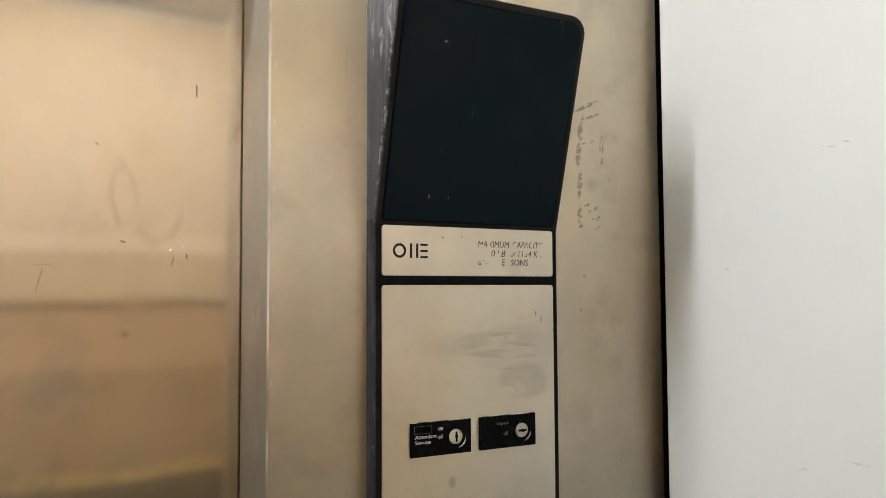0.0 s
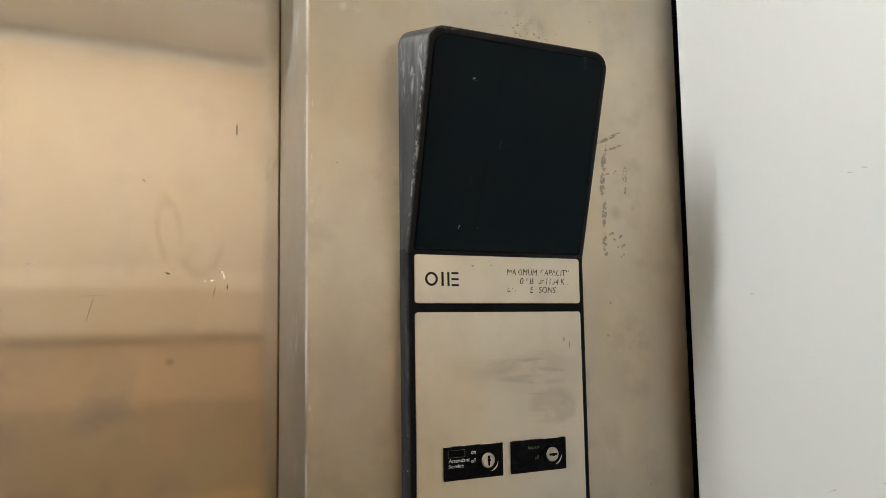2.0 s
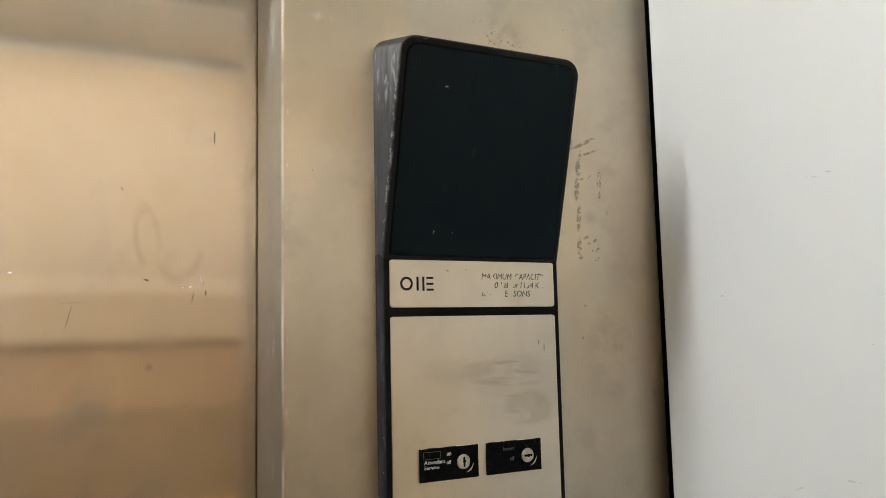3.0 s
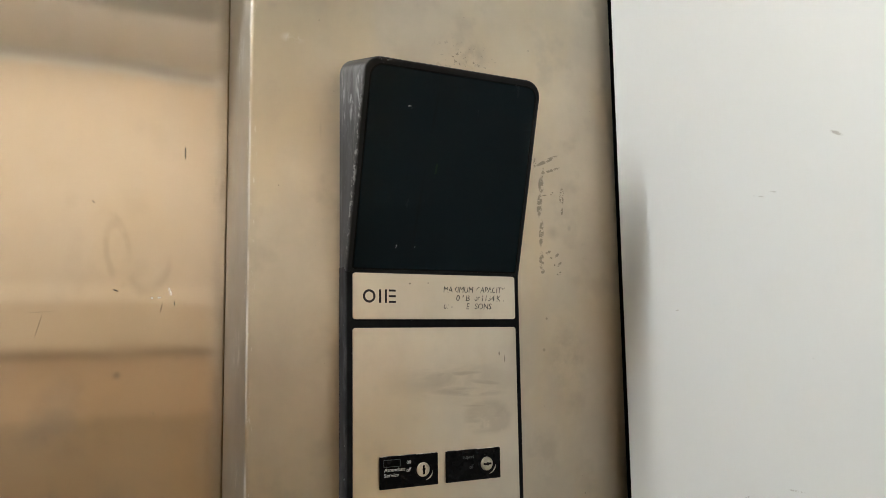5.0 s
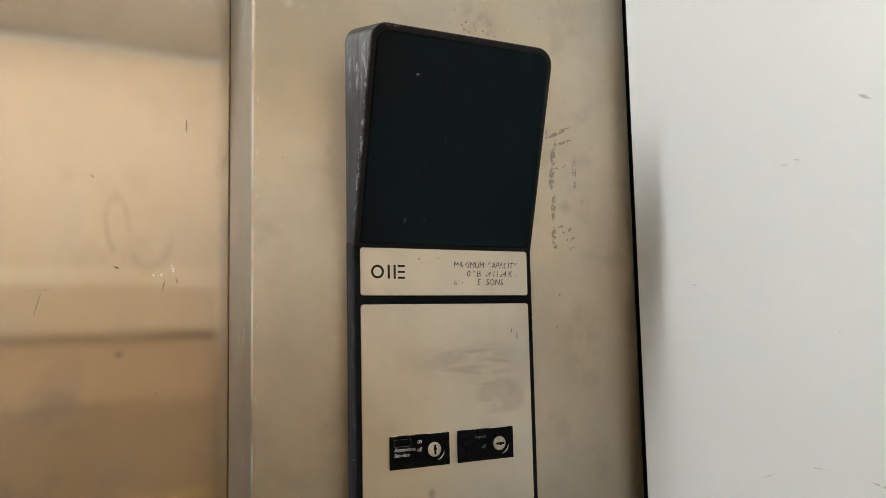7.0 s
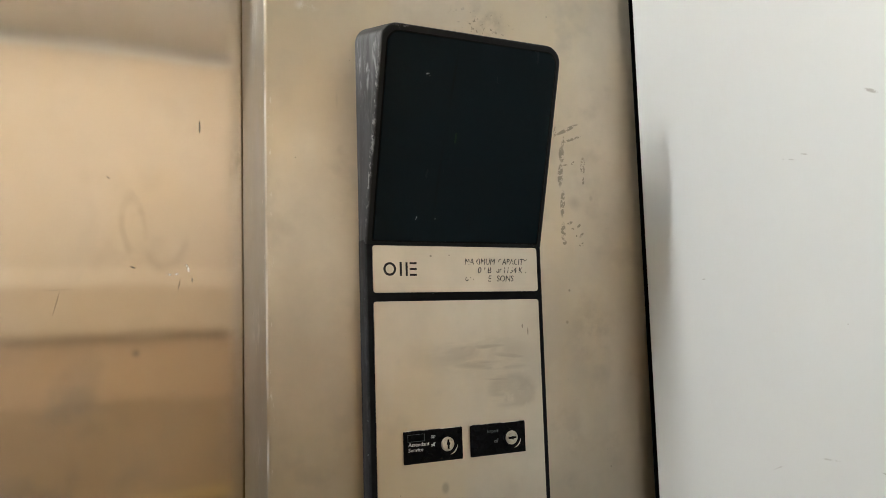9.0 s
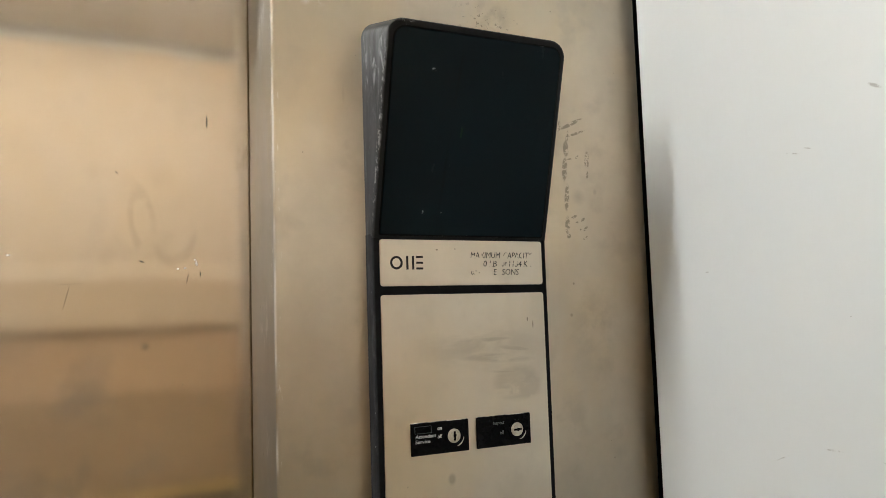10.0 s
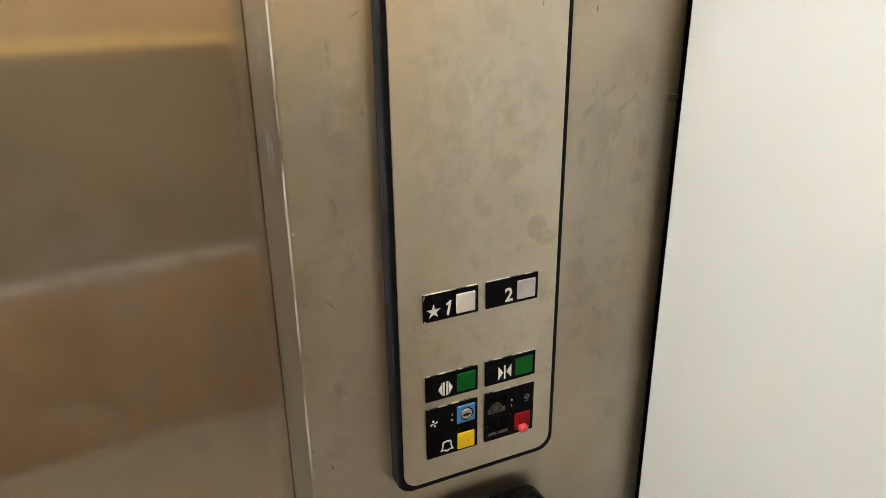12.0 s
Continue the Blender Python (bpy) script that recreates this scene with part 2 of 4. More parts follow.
def door_sparks(m):
    bits = m.span(m.noise(330, 3, 0.6), 0.42, 0.48)
    return most(m, times(m, bits, most(m, m.spot((-0.1675, DOOR, 1.6835), (0.0016, 0.5, 0.0055), 0.3, 20), m.spot((-0.1865, DOOR, 1.6765), (0.0030, 0.5, 0.0014), 0.4),
                                       m.spot((-0.178, DOOR, 1.677), (0.0022, 0.5, 0.0012), 0.4), m.spot((-0.341, DOOR, 1.690), (0.0025, 0.5, 0.0010), 0.4)), 0.9),
                times(m, m.span(m.noise(90, 4, 0.65), 0.60, 0.68), m.spot((-0.27, DOOR, 1.08), (0.2, 0.5, 0.3), 0.5), 0.14))


def edge_flecks_glint(m):
    """Small pale chips and rubs along the edge at the door opening; the edge's highlight is painted on too."""
    chips = m.span(m.noise(1.0, 4, 0.65, m.stretch((230, 230, 70))), 0.62, 0.65)
    rubs = m.span(m.noise(1.0, 4, 0.65, m.stretch((160, 160, 26))), 0.55, 0.68)
    edge = m.spot((JAMB - 0.001, WALL + 0.006, 1.5), (0.012, 0.014, 9.0), 0.5)
    face = m.spot((JAMB - 0.004, WALL + 0.042, 1.5), (0.010, 0.034, 9.0), 0.3)
    patches = most(m, *[m.spot((JAMB - 0.003, WALL + 0.035, z), (0.02, 0.022, h), 0.7) for z, h in ((1.36, 0.03), (1.245, 0.035), (1.02, 0.03), (1.93, 0.05), (1.62, 0.04), (1.50, 0.03), (1.43, 0.025))])
    # highlight of the rounded edge, painted as a thin pale line
    edge_glint = times(m, m.span(m.noise(1.0, 3, 0.6, m.stretch((40, 40, 14))), 0.36, 0.60), m.spot((JAMB + 0.0008, WALL + 0.0012, 1.5), (0.0016, 0.0022, 9.0), 0.6))
    return most(m, times(m, chips, edge, 0.6), times(m, rubs, face, 0.15), times(m, m.span(m.noise(1.0, 4, 0.7, m.stretch((170, 170, 48))), 0.46, 0.66), patches, 0.48), times(m, edge_glint, 0.75))


def wall_flecks(m):
    wipe = m.span(m.noise(60, 4, 0.6), 0.42, 0.58)
    bits = m.span(m.noise(170, 3, 0.6), 0.70, 0.73)
    return most(m, times(m, wipe, m.spot((-0.0616, WALL, 1.951), (0.016, 0.1, 0.008), 0.9), 0.7),
                times(m, most(m, m.spot((0.2940, WALL, 1.2975), (0.0030, 0.1, 0.0100), 0.8, -12), m.spot((0.3010, WALL, 1.2960), (0.0028, 0.1, 0.0090), 0.8, -12), m.spot((0.2830, WALL, 1.2190), (0.018, 0.1, 0.003), 0.9, 35)), 0.16),
                times(m, bits, m.spot((-0.05, WALL, 1.0), (0.05, 0.1, 0.35), 0.8), 0.35), times(m, m.spot((-0.1011, WALL, 1.1735), (0.0017, 0.1, 0.0022), 0.4), 0.95), edge_flecks_glint(m))


def wall_nicks(m):
    return most(m, times(m, m.spot((-0.0812, WALL, 0.8822), (0.0012, 0.1, 0.0055), 0.6, 25), 0.8), times(m, m.spot((-0.1020, WALL, 0.9115), (0.003, 0.1, 0.0008), 0.6), 0.7), times(m, m.spot((0.2464, WALL, 1.3693), (0.0012, 0.1, 0.004), 0.5), 0.8),
                times(m, m.spot((0.250, WALL, 1.6146), (0.003, 0.1, 0.003), 0.8), 0.4), times(m, m.spot((0.2692, WALL, 1.7173), (0.0015, 0.1, 0.0015), 0.6), 0.8),
                times(m, m.spot((0.255, WALL, 1.652), (0.002, 0.1, 0.002), 0.6), 0.5), times(m, m.spot((0.36, WALL, 0.80), (0.0016, 0.1, 0.002), 0.6), 0.6),
                times(m, m.spot((-0.0684, WALL, 1.0878), (0.0006, 0.1, 0.0135), 0.6, 40), 0.75), times(m, m.spot((-0.0965, WALL, 1.0945), (0.004, 0.1, 0.0006), 0.6, 12), 0.6),
                *[times(m, m.spot((x, WALL, z), (a, 0.1, b), 0.9, turn), m.span(m.noise(85, 3, 0.6), 0.30, 0.55), k) for x, z, a, b, turn, k in (
                    (-0.0252, 1.3795, 0.010, 0.0020, 30, 0.42), (-0.0536, 1.3535, 0.004, 0.013, 0, 0.3), (-0.0537, 1.3381, 0.004, 0.010, 10, 0.3), (-0.0232, 1.287, 0.005, 0.012, 0, 0.4),
                    (-0.0583, 1.1937, 0.007, 0.022, 15, 0.4), (-0.0666, 0.9831, 0.012, 0.015, 0, 0.35))],
                times(m, m.spot((-0.03, WALL, 1.855), (0.002, 0.1, 0.014), 0.9), 0.10), times(m, m.spot((-0.075, WALL, 1.79), (0.0011, 0.1, 0.0011), 0.6), 0.45))


STEEL = (0.665, 0.605, 0.505)
M_WALL = steel("brushed_steel_wall", STEEL, 0.36, 1.0, blotch=0.46, vary=0.09, tint=0.15, stains=(glue, wall_grime, hand_smear, wall_nicks), flecks=(wall_flecks,), ripple=0.0005, gold=0.45)
M_DOOR = steel("brushed_steel_door", (0.590, 0.535, 0.460), 0.122, 1.0, (door_marks,), 0.0012, blotch=0.20, vary=0.06, flecks=(door_sparks,), gold=0.36)
# same steel as the wall, toned greyer to stand in for what this face reflects
M_JAMB = steel("brushed_steel_jamb", (0.62, 0.61, 0.60), 0.36, 0.5, (), 0.0, blotch=0.3, vary=0.12, flecks=(edge_flecks_glint,))
M_PLATE = steel("satin_steel_plate", (0.690, 0.630, 0.532), 0.315, 0.85, (plate_smear, plate_touch), 0.0, blotch=0.34, vary=0.09, gold=0.45, tint=0.15)


def plain(name, tone, rough, metal=0.0, vary=0.12, scale=30, bump=0.0, gloss=0.5):
    m = Nodes(name)
    n = m.noise(scale, 5, 0.6)
    f = m.noise(scale * 9, 4, 0.6)
    m.set(Base_Color=m.mix(m.span(n, 0.3, 0.75), tone, tuple(c * (1 - vary * 2) for c in tone)), Metallic=metal,
          Roughness=m.math("ADD", rough, times(m, m.math("SUBTRACT", n, 0.5), 0.2)), Specular_IOR_Level=gloss)
    if bump:
        m.set(Normal=m.bump(f, 0.3, bump))
    return m.mat


def worn_black(name, wear, flank_sheen, gloss=0.28):
    """Black moulded plastic, streaked and rubbed pale at its front edge; its left side's sheen is painted grey."""
    m = Nodes(name)
    n = m.noise(22, 6, 0.68)
    base = m.mix(m.span(n, 0.3, 0.7), (0.005, 0.005, 0.0055), (0.0105, 0.0105, 0.0112))
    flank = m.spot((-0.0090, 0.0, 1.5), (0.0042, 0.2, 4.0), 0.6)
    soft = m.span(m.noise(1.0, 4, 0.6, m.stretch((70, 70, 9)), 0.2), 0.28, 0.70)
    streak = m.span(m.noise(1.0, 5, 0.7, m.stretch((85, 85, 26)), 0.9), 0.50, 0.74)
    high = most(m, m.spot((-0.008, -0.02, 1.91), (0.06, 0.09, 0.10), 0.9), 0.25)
    # sheen of the left side put into the colour, brighter towards the hood's top
    base = m.mix(times(m, flank, m.math("ADD", 0.45, times(m, soft, 0.55)), flank_sheen), base, (0.085, 0.088, 0.096))
    top_sheen = m.spot((-0.008, -0.035, 1.915), (0.06, 0.10, 0.085), 1.0)
    base = m.mix(times(m, flank, top_sheen, m.math("ADD", 0.35, times(m, soft, 0.65)), flank_sheen, 0.9), base, (0.25, 0.255, 0.265))
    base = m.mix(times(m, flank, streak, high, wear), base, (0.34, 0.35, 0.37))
    edge = most(m, m.spot((-0.0072, -0.0262, 1.8085), (0.0036, 0.0036, 0.125), 0.7, math.degrees(-0.2652), (1, 0, 0)), m.spot((0.012, -0.0582, 1.9165), (0.018, 0.006, 0.004), 0.7))
    chips = m.span(m.noise(1.0, 5, 0.72, m.stretch((260, 260, 110))), 0.49, 0.60)
    base = m.mix(times(m, edge, chips, wear, 0.75), base, (0.36, 0.365, 0.37))
    base = m.mix(times(m, m.span(m.noise(150, 3, 0.6), 0.70, 0.74), 0.35), base, (0.30, 0.31, 0.32))
    m.set(Base_Color=base, Roughness=m.math("ADD", 0.34, times(m, n, 0.2)), Specular_IOR_Level=gloss, Normal=m.bump(m.noise(300, 3), 0.15, 0.0003))
    return m.mat


def worn_lit_lip():
    """Black edge rubbed through to bright metal in places; also serves as a painted overhead highlight."""
    m = Nodes("rubbed_lit_edge")
    bare = m.span(m.noise(1.0, 4, 0.6, m.stretch((55, 55, 8))), 0.44, 0.54)
    m.set(Base_Color=m.mix(bare, (0.02, 0.02, 0.02), (0.70, 0.68, 0.62)), Metallic=times(m, bare, 0.6), Roughness=0.4)
    return m.mat


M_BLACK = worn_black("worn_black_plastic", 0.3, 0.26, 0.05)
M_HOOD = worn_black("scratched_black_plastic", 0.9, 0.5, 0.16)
M_CLEAN_BLACK = plain("black_plastic", (0.0022, 0.0022, 0.0025), 0.26, vary=0.2, scale=60, gloss=0.07)
M_MATT_BLACK = plain("matt_black", (0.003, 0.003, 0.003), 0.8, gloss=0.05)
M_GASKET = plain("black_gasket", (0.002, 0.002, 0.0025), 0.5, gloss=0.05)
M_INK = plain("black_ink", (0.012, 0.012, 0.013), 0.5, gloss=0.2)
M_WHITE_INK = plain("white_print", (0.72, 0.72, 0.70), 0.5)
M_DIM_INK = plain("faded_grey_print", (0.07, 0.085, 0.085), 0.5)
M_CHROME = plain("tarnished_chrome", (0.60, 0.55, 0.46), 0.36, 1.0, 0.15, 160)
M_BRASS = plain("worn_nickel_brass", (0.60, 0.52, 0.38), 0.28, 1.0, 0.15, 120)
M_LIP = worn_lit_lip()
M_CAP = plain("white_button_plastic", (0.66, 0.63, 0.58), 0.42, vary=0.08, scale=70)
M_CAP_GREY = plain("greyed_button_plastic", (0.50, 0.48, 0.47), 0.42, vary=0.1, scale=70)
M_GREEN = plain("green_button_plastic", (0.0005, 0.105, 0.014), 0.45, vary=0.15, scale=80, gloss=0.10)
M_YELLOW = plain("yellow_button_plastic", (0.80, 0.52, 0.006), 0.38, vary=0.08, scale=80)
M_BLUE = plain("blue_button_plastic", (0.045, 0.20, 0.47), 0.38, vary=0.15, scale=80)
M_RED = plain("red_switch_plastic", (0.25, 0.004, 0.008), 0.42, vary=0.12, scale=80, gloss=0.15)
M_PINK = plain("worn_red_lever_plastic", (0.62, 0.06, 0.075), 0.4, vary=0.1, scale=80)
M_SOCKET = plain("grey_socket_plastic", (0.085, 0.08, 0.07), 0.55, vary=0.3, scale=160)


def glass_mat():
    m = Nodes("dark_tinted_acrylic")
    scuff = m.span(m.noise(1.0, 4, 0.6, m.stretch((60, 60, 20))), 0.62, 0.8)
    haze = m.noise(14, 4, 0.6)
    tone = m.mix(haze, (0.0012, 0.0058, 0.0090), (0.0018, 0.0074, 0.0110))
    dark_line = most(m, m.spot((0.0766, -0.044, 1.8675), (0.0030, 0.05, 0.044), 1.0, -5.6), m.spot((0.0685, -0.016, 1.767), (0.0030, 0.05, 0.070), 1.0, -4))
    tone = m.mix(times(m, dark_line, 0.45), tone, (0.0004, 0.0008, 0.001))
    bits = m.span(m.noise(420, 3, 0.6), 0.50, 0.56)
    nicks = times(m, bits, most(m, m.spot((0.047, -0.0456, 1.8713), (0.0032, 0.05, 0.0022), 0.4), m.spot((0.0469, -0.0067, 1.7281), (0.0012, 0.05, 0.0030), 0.5), m.spot((0.0687, -0.0069, 1.7288), (0.001, 0.05, 0.001), 0.5)))
    tone = m.mix(times(m, nicks, 0.7), tone, (0.45, 0.47, 0.48))
    m.set(Base_Color=tone, Specular_IOR_Level=0.085,
          Roughness=m.math("ADD", 0.16, times(m, scuff, 0.2)))
    return m.mat


def worn_print():
    """Black print that has flaked off in places."""
    m = Nodes("flaked_black_print")
    gone = most(m, m.span(m.noise(260, 2, 0.5), 0.60, 0.615), *[m.spot((x, 0, E0 - z), (a, 0.01, b), 0.25) for x, z, a, b in (
        (0.1192, 0.0160, 0.0022, 0.0050), (0.1122, 0.0180, 0.0022, 0.0014), (0.1515, 0.0178, 0.0034, 0.0036), (0.1735, 0.0150, 0.0016, 0.0050), (0.1845, 0.0180, 0.0040, 0.0040),
        (0.1320, 0.0272, 0.0024, 0.0032), (0.1290, 0.0255, 0.0016, 0.0022), (0.1655, 0.0238, 0.0022, 0.0022), (0.1120, 0.0350, 0.0014, 0.0030), (0.1470, 0.0250, 0.0022, 0.0020))])
    clear = m.t.nodes.new("ShaderNodeBsdfTransparent")
    blend = m.t.nodes.new("ShaderNodeMixShader")
    m.set(Base_Color=(0.025, 0.024, 0.024, 1), Roughness=0.5)
    m.put(blend.inputs[0], gone)
    m.put(blend.inputs[1], m.bsdf.outputs[0])
    m.put(blend.inputs[2], clear.outputs[0])
    m.put(m.t.nodes["Material Output"].inputs["Surface"], blend.outputs[0])
    return m.mat


def laminate():
    """White wall laminate with a faint upright weave, small scuffs and a satin sheen."""
    m = Nodes("white_laminate")
    soft = m.noise(2.2, 4, 0.5)
    weave = m.noise(1.0, 3, 0.6, m.stretch((60, 260, 40)))
    def dash(y, z, length, turn, h=0.0010):
        return m.spot((RIGHT, y, z), (0.1, length, h), 0.6, turn, (1, 0, 0))
    bits = m.span(m.noise(240, 4, 0.7), 0.42, 0.56)
    scuff = most(m, times(m, bits, most(m, dash(-0.2195, 1.7685, 0.010, -14), dash(-0.236, 1.7705, 0.006, -14), dash(-0.310, 1.8125, 0.009, -30, 0.0022), dash(-0.2696, 1.6063, 0.0012, 0, 0.0012),
                                        dash(-0.30, 1.475, 0.012, -10, 0.0014), dash(-0.241, 1.4806, 0.012, 0, 0.0012), dash(-0.1826, 1.4653, 0.010, 25, 0.0008)), 1.2),
                 times(m, dash(-0.0968, 1.6579, 0.0035, 0, 0.0009), 0.9))
    base = m.mix(m.span(soft, 0.3, 0.7), (0.675, 0.700, 0.712), (0.640, 0.665, 0.672))
    base = m.mix(times(m, m.span(weave, 0.4, 0.7), 0.05), base, (0.62, 0.61, 0.58))
    base = m.mix(times(m, scuff, 0.48), base, (0.22, 0.20, 0.18))
    m.set(Base_Color=base, Roughness=m.math("ADD", 0.36, times(m, soft, 0.12)), Normal=m.bump(weave, 0.06, 0.0004))
    return m.mat


M_GLASS, M_WORN, M_LAMINATE = glass_mat(), worn_print(), laminate()
# tones of the unseen rear wall, matched to what the steel door mirrors
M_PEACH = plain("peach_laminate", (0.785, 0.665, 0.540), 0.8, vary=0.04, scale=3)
# honey and amber: bright tones of added corner panels, to warm the steel's reflection
M_MIRRORED_HONEY = plain("honey_corner_reflector", (0.82, 0.635, 0.35), 0.8, vary=0.05, scale=3)
M_MIRRORED_AMBER = plain("amber_corner_reflector", (0.56, 0.43, 0.25), 0.8, vary=0.05, scale=3)
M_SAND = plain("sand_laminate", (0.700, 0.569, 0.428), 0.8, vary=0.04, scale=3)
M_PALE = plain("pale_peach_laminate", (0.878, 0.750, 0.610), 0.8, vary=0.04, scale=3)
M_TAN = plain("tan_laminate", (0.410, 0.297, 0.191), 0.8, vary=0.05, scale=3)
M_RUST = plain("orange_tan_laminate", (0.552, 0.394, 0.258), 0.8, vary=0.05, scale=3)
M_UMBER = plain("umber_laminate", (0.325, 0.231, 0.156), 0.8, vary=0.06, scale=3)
M_YELLOW_TRIM = plain("yellow_strip_paint", (0.600, 0.440, 0.205), 0.7, vary=0.05, scale=3)
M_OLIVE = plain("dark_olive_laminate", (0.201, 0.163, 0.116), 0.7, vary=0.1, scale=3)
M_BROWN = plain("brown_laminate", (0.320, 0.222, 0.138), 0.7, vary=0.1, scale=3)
M_GREY_LAM = plain("grey_laminate", (0.12, 0.115, 0.108), 0.6, vary=0.05, scale=4)
M_FLOOR = plain("speckled_grey_vinyl", (0.25, 0.215, 0.17), 0.45, vary=0.15, scale=18)
M_CEILING = plain("grey_ceiling_paint", (0.88, 0.865, 0.84), 0.6, vary=0.04, scale=4)


def glow(name, tint, strength, base=0.8):
    mat = bpy.data.materials.new(name)
    mat.use_nodes = True
    b = mat.node_tree.nodes["Principled BSDF"]
    b.inputs["Base Color"].default_value = (base, base, base, 1)
    b.inputs["Emission Color"].default_value = (*tint, 1)
    b.inputs["Emission Strength"].default_value = strength
    return mat


M_LAMP = glow("lit_diffuser", LAMP_TINT, LAMP)
M_LAMP_REAR = glow("lit_rear_diffuser", LAMP_TINT, LAMP_REAR)
M_LED = glow("dim_green_segment", (0.10, 0.9, 0.25), 0.014, 0.002)
M_LED.node_tree.nodes["Principled BSDF"].inputs["Specular IOR Level"].default_value = 0.05


# ---------------------------------------------------------------- mesh helpers
def finish(name, bm, mat, smooth=True):
    bmesh.ops.recalc_face_normals(bm, faces=bm.faces)
    me = bpy.data.meshes.new(name)
    bm.to_mesh(me)
    bm.free()
    me.materials.append(mat)
    if smooth:
        me.set_sharp_from_angle(angle=radians(38))
        big = max(p.area for p in me.polygons)
        for p in me.polygons:
            p.use_smooth = len(p.vertices) == 4 and p.area < 0.3 * big
    return me


def part(name, bm, material, parent, label=""):
    ob = new(name, finish(name, bm, material))
    ob.parent = parent
    return tagged(ob, label) if label else ob


def thing(name, label, category, group="", kind=""):
    return tagged(new(name), label, category, group, kind)


def structure(name, bm, mat, label, category):
    return tagged(new(name, finish(name, bm, mat)), label, category, kind="structure")


def box(bm, x0, x1, y0, y1, z0, z1):
    v = [bm.verts.new((x, y, z)) for x in (x0, x1) for y in (y0, y1) for z in (z0, z1)]
    for q in ((0, 1, 3, 2), (4, 6, 7, 5), (0, 4, 5, 1), (2, 3, 7, 6), (0, 2, 6, 4), (1, 5, 7, 3)):
        bm.faces.new([v[i] for i in q])
    return bm


def solid(x0, x1, y0, y1, z0, z1, bevel=0.0, segments=2):
    bm = box(bmesh.new(), x0, x1, y0, y1, z0, z1)
    if bevel:
        bmesh.ops.bevel(bm, geom=list(bm.edges), offset=bevel, segments=segments, profile=0.5, affect="EDGES")
    return bm


def rounded(x0, x1, z0, z1, radii, n=6):
    """Corner points of a rounded rectangle; radii: bottom left, bottom right, top right, top left."""
    pts = []
    for (cx, cz, sx, sz, a0), r in zip(((x0, z0, 1, 1, 180), (x1, z0, -1, 1, 270), (x1, z1, -1, -1, 0), (x0, z1, 1, -1, 90)), radii):
        for i in range(n + 1):
            a = radians(a0 + 90 * i / n)
            pts.append((cx + sx * r + r * math.cos(a), cz + sz * r + r * math.sin(a)))
    return pts


def rings_to_mesh(bm, rings, back=True):
    vs = [[bm.verts.new(p) for p in ring] for ring in rings]
    n = len(vs[0])
    bm.faces.new(vs[0])
    for a, b in zip(vs, vs[1:]):
        for i in range(n):
            bm.faces.new((a[i], a[(i + 1) % n], b[(i + 1) % n], b[i]))
    if back:
        bm.faces.new(vs[-1][::-1])
    return bm


def slab(x0, x1, z0, z1, y0, y1, r=0.002, bevel=0.0006, radii=None, bm=None):
    """A rounded plate whose front lies at y0 and back at y1, its front rim eased."""
    radii = radii or (r, r, r, r)
    rings = []
    for k, dy in ((1.0, 0.0), (0.3, 0.3), (0.0, 1.0)):
        e = bevel * k
        rings.append([(x, y0 + bevel * dy, z) for x, z in rounded(x0 + e, x1 - e, z0 + e, z1 - e, [max(q - e, 0.0001) for q in radii])])
    rings.append([(x, y1, z) for x, z in rounded(x0, x1, z0, z1, radii)])
    return rings_to_mesh(bm or bmesh.new(), rings)


def plate_of(points, y0, y1, bm=None):
    """A flat piece with the outline given in x and z."""
    return rings_to_mesh(bm or bmesh.new(), [[(x, y0, z) for x, z in points], [(x, y1, z) for x, z in points]])


def disc(cx, cz, r, y0, y1, n=28, bevel=0.0005, bm=None):
    def ring(rad, y):
        return [(cx + rad * math.cos(2 * math.pi * i / n), y, cz + rad * math.sin(2 * math.pi * i / n)) for i in range(n)]
    return rings_to_mesh(bm or bmesh.new(), [ring(r - bevel, y0), ring(r, y0 + bevel), ring(r, y1)])


def annulus(cx, cz, r0, r1, y0, y1, n=28, bm=None, squash=1.0):
    bm = bm or bmesh.new()
    vs = []
    for r, y in ((r0, y1), (r0, y0), (r1, y0), (r1, y1)):
        vs.append([bm.verts.new((cx + squash * r * math.cos(2 * math.pi * i / n), y, cz + r * math.sin(2 * math.pi * i / n))) for i in range(n)])
    for a, b in zip(vs, vs[1:] + vs[:1]):
        for i in range(n):
            bm.faces.new((a[i], a[(i + 1) % n], b[(i + 1) % n], b[i]))
    return bm


def words(name, body, x0, x1, z0, z1, y, mat, parent, shear=0.0, label="", bold=0.0):
    """Lettering in the built-in font, fitted to a box on the panel."""
    cu = bpy.data.curves.new(name, "FONT")
    cu.body, cu.shear, cu.extrude, cu.offset, cu.resolution_u = body, shear, 0.01, bold, 3
    tmp = bpy.data.objects.new(name, cu)
    me = bpy.data.meshes.new_from_object(tmp)
    bpy.data.objects.remove(tmp)
    co = np.array([v.co[:] for v in me.vertices])
    lo, hi = co.min(0), co.max(0)
    k = (co - lo) / (hi - lo)
    for v, q in zip(me.vertices, k):
        v.co = (x0 + (x1 - x0) * q[0], y - 0.00025 * q[2], z0 + (z1 - z0) * q[1])
    me.name = name
    me.materials.clear()
    me.materials.append(mat)
    ob = new(name, me)
    ob.parent = parent
    return tagged(ob, label) if label else ob


# ---------------------------------------------------------------- the car
structure("floor", solid(LEFT - 0.1, RIGHT + 0.1, BACK - 0.1, DOOR + 0.08, -0.06, 0.0), M_FLOOR, "speckled grey vinyl lift floor", "floor")
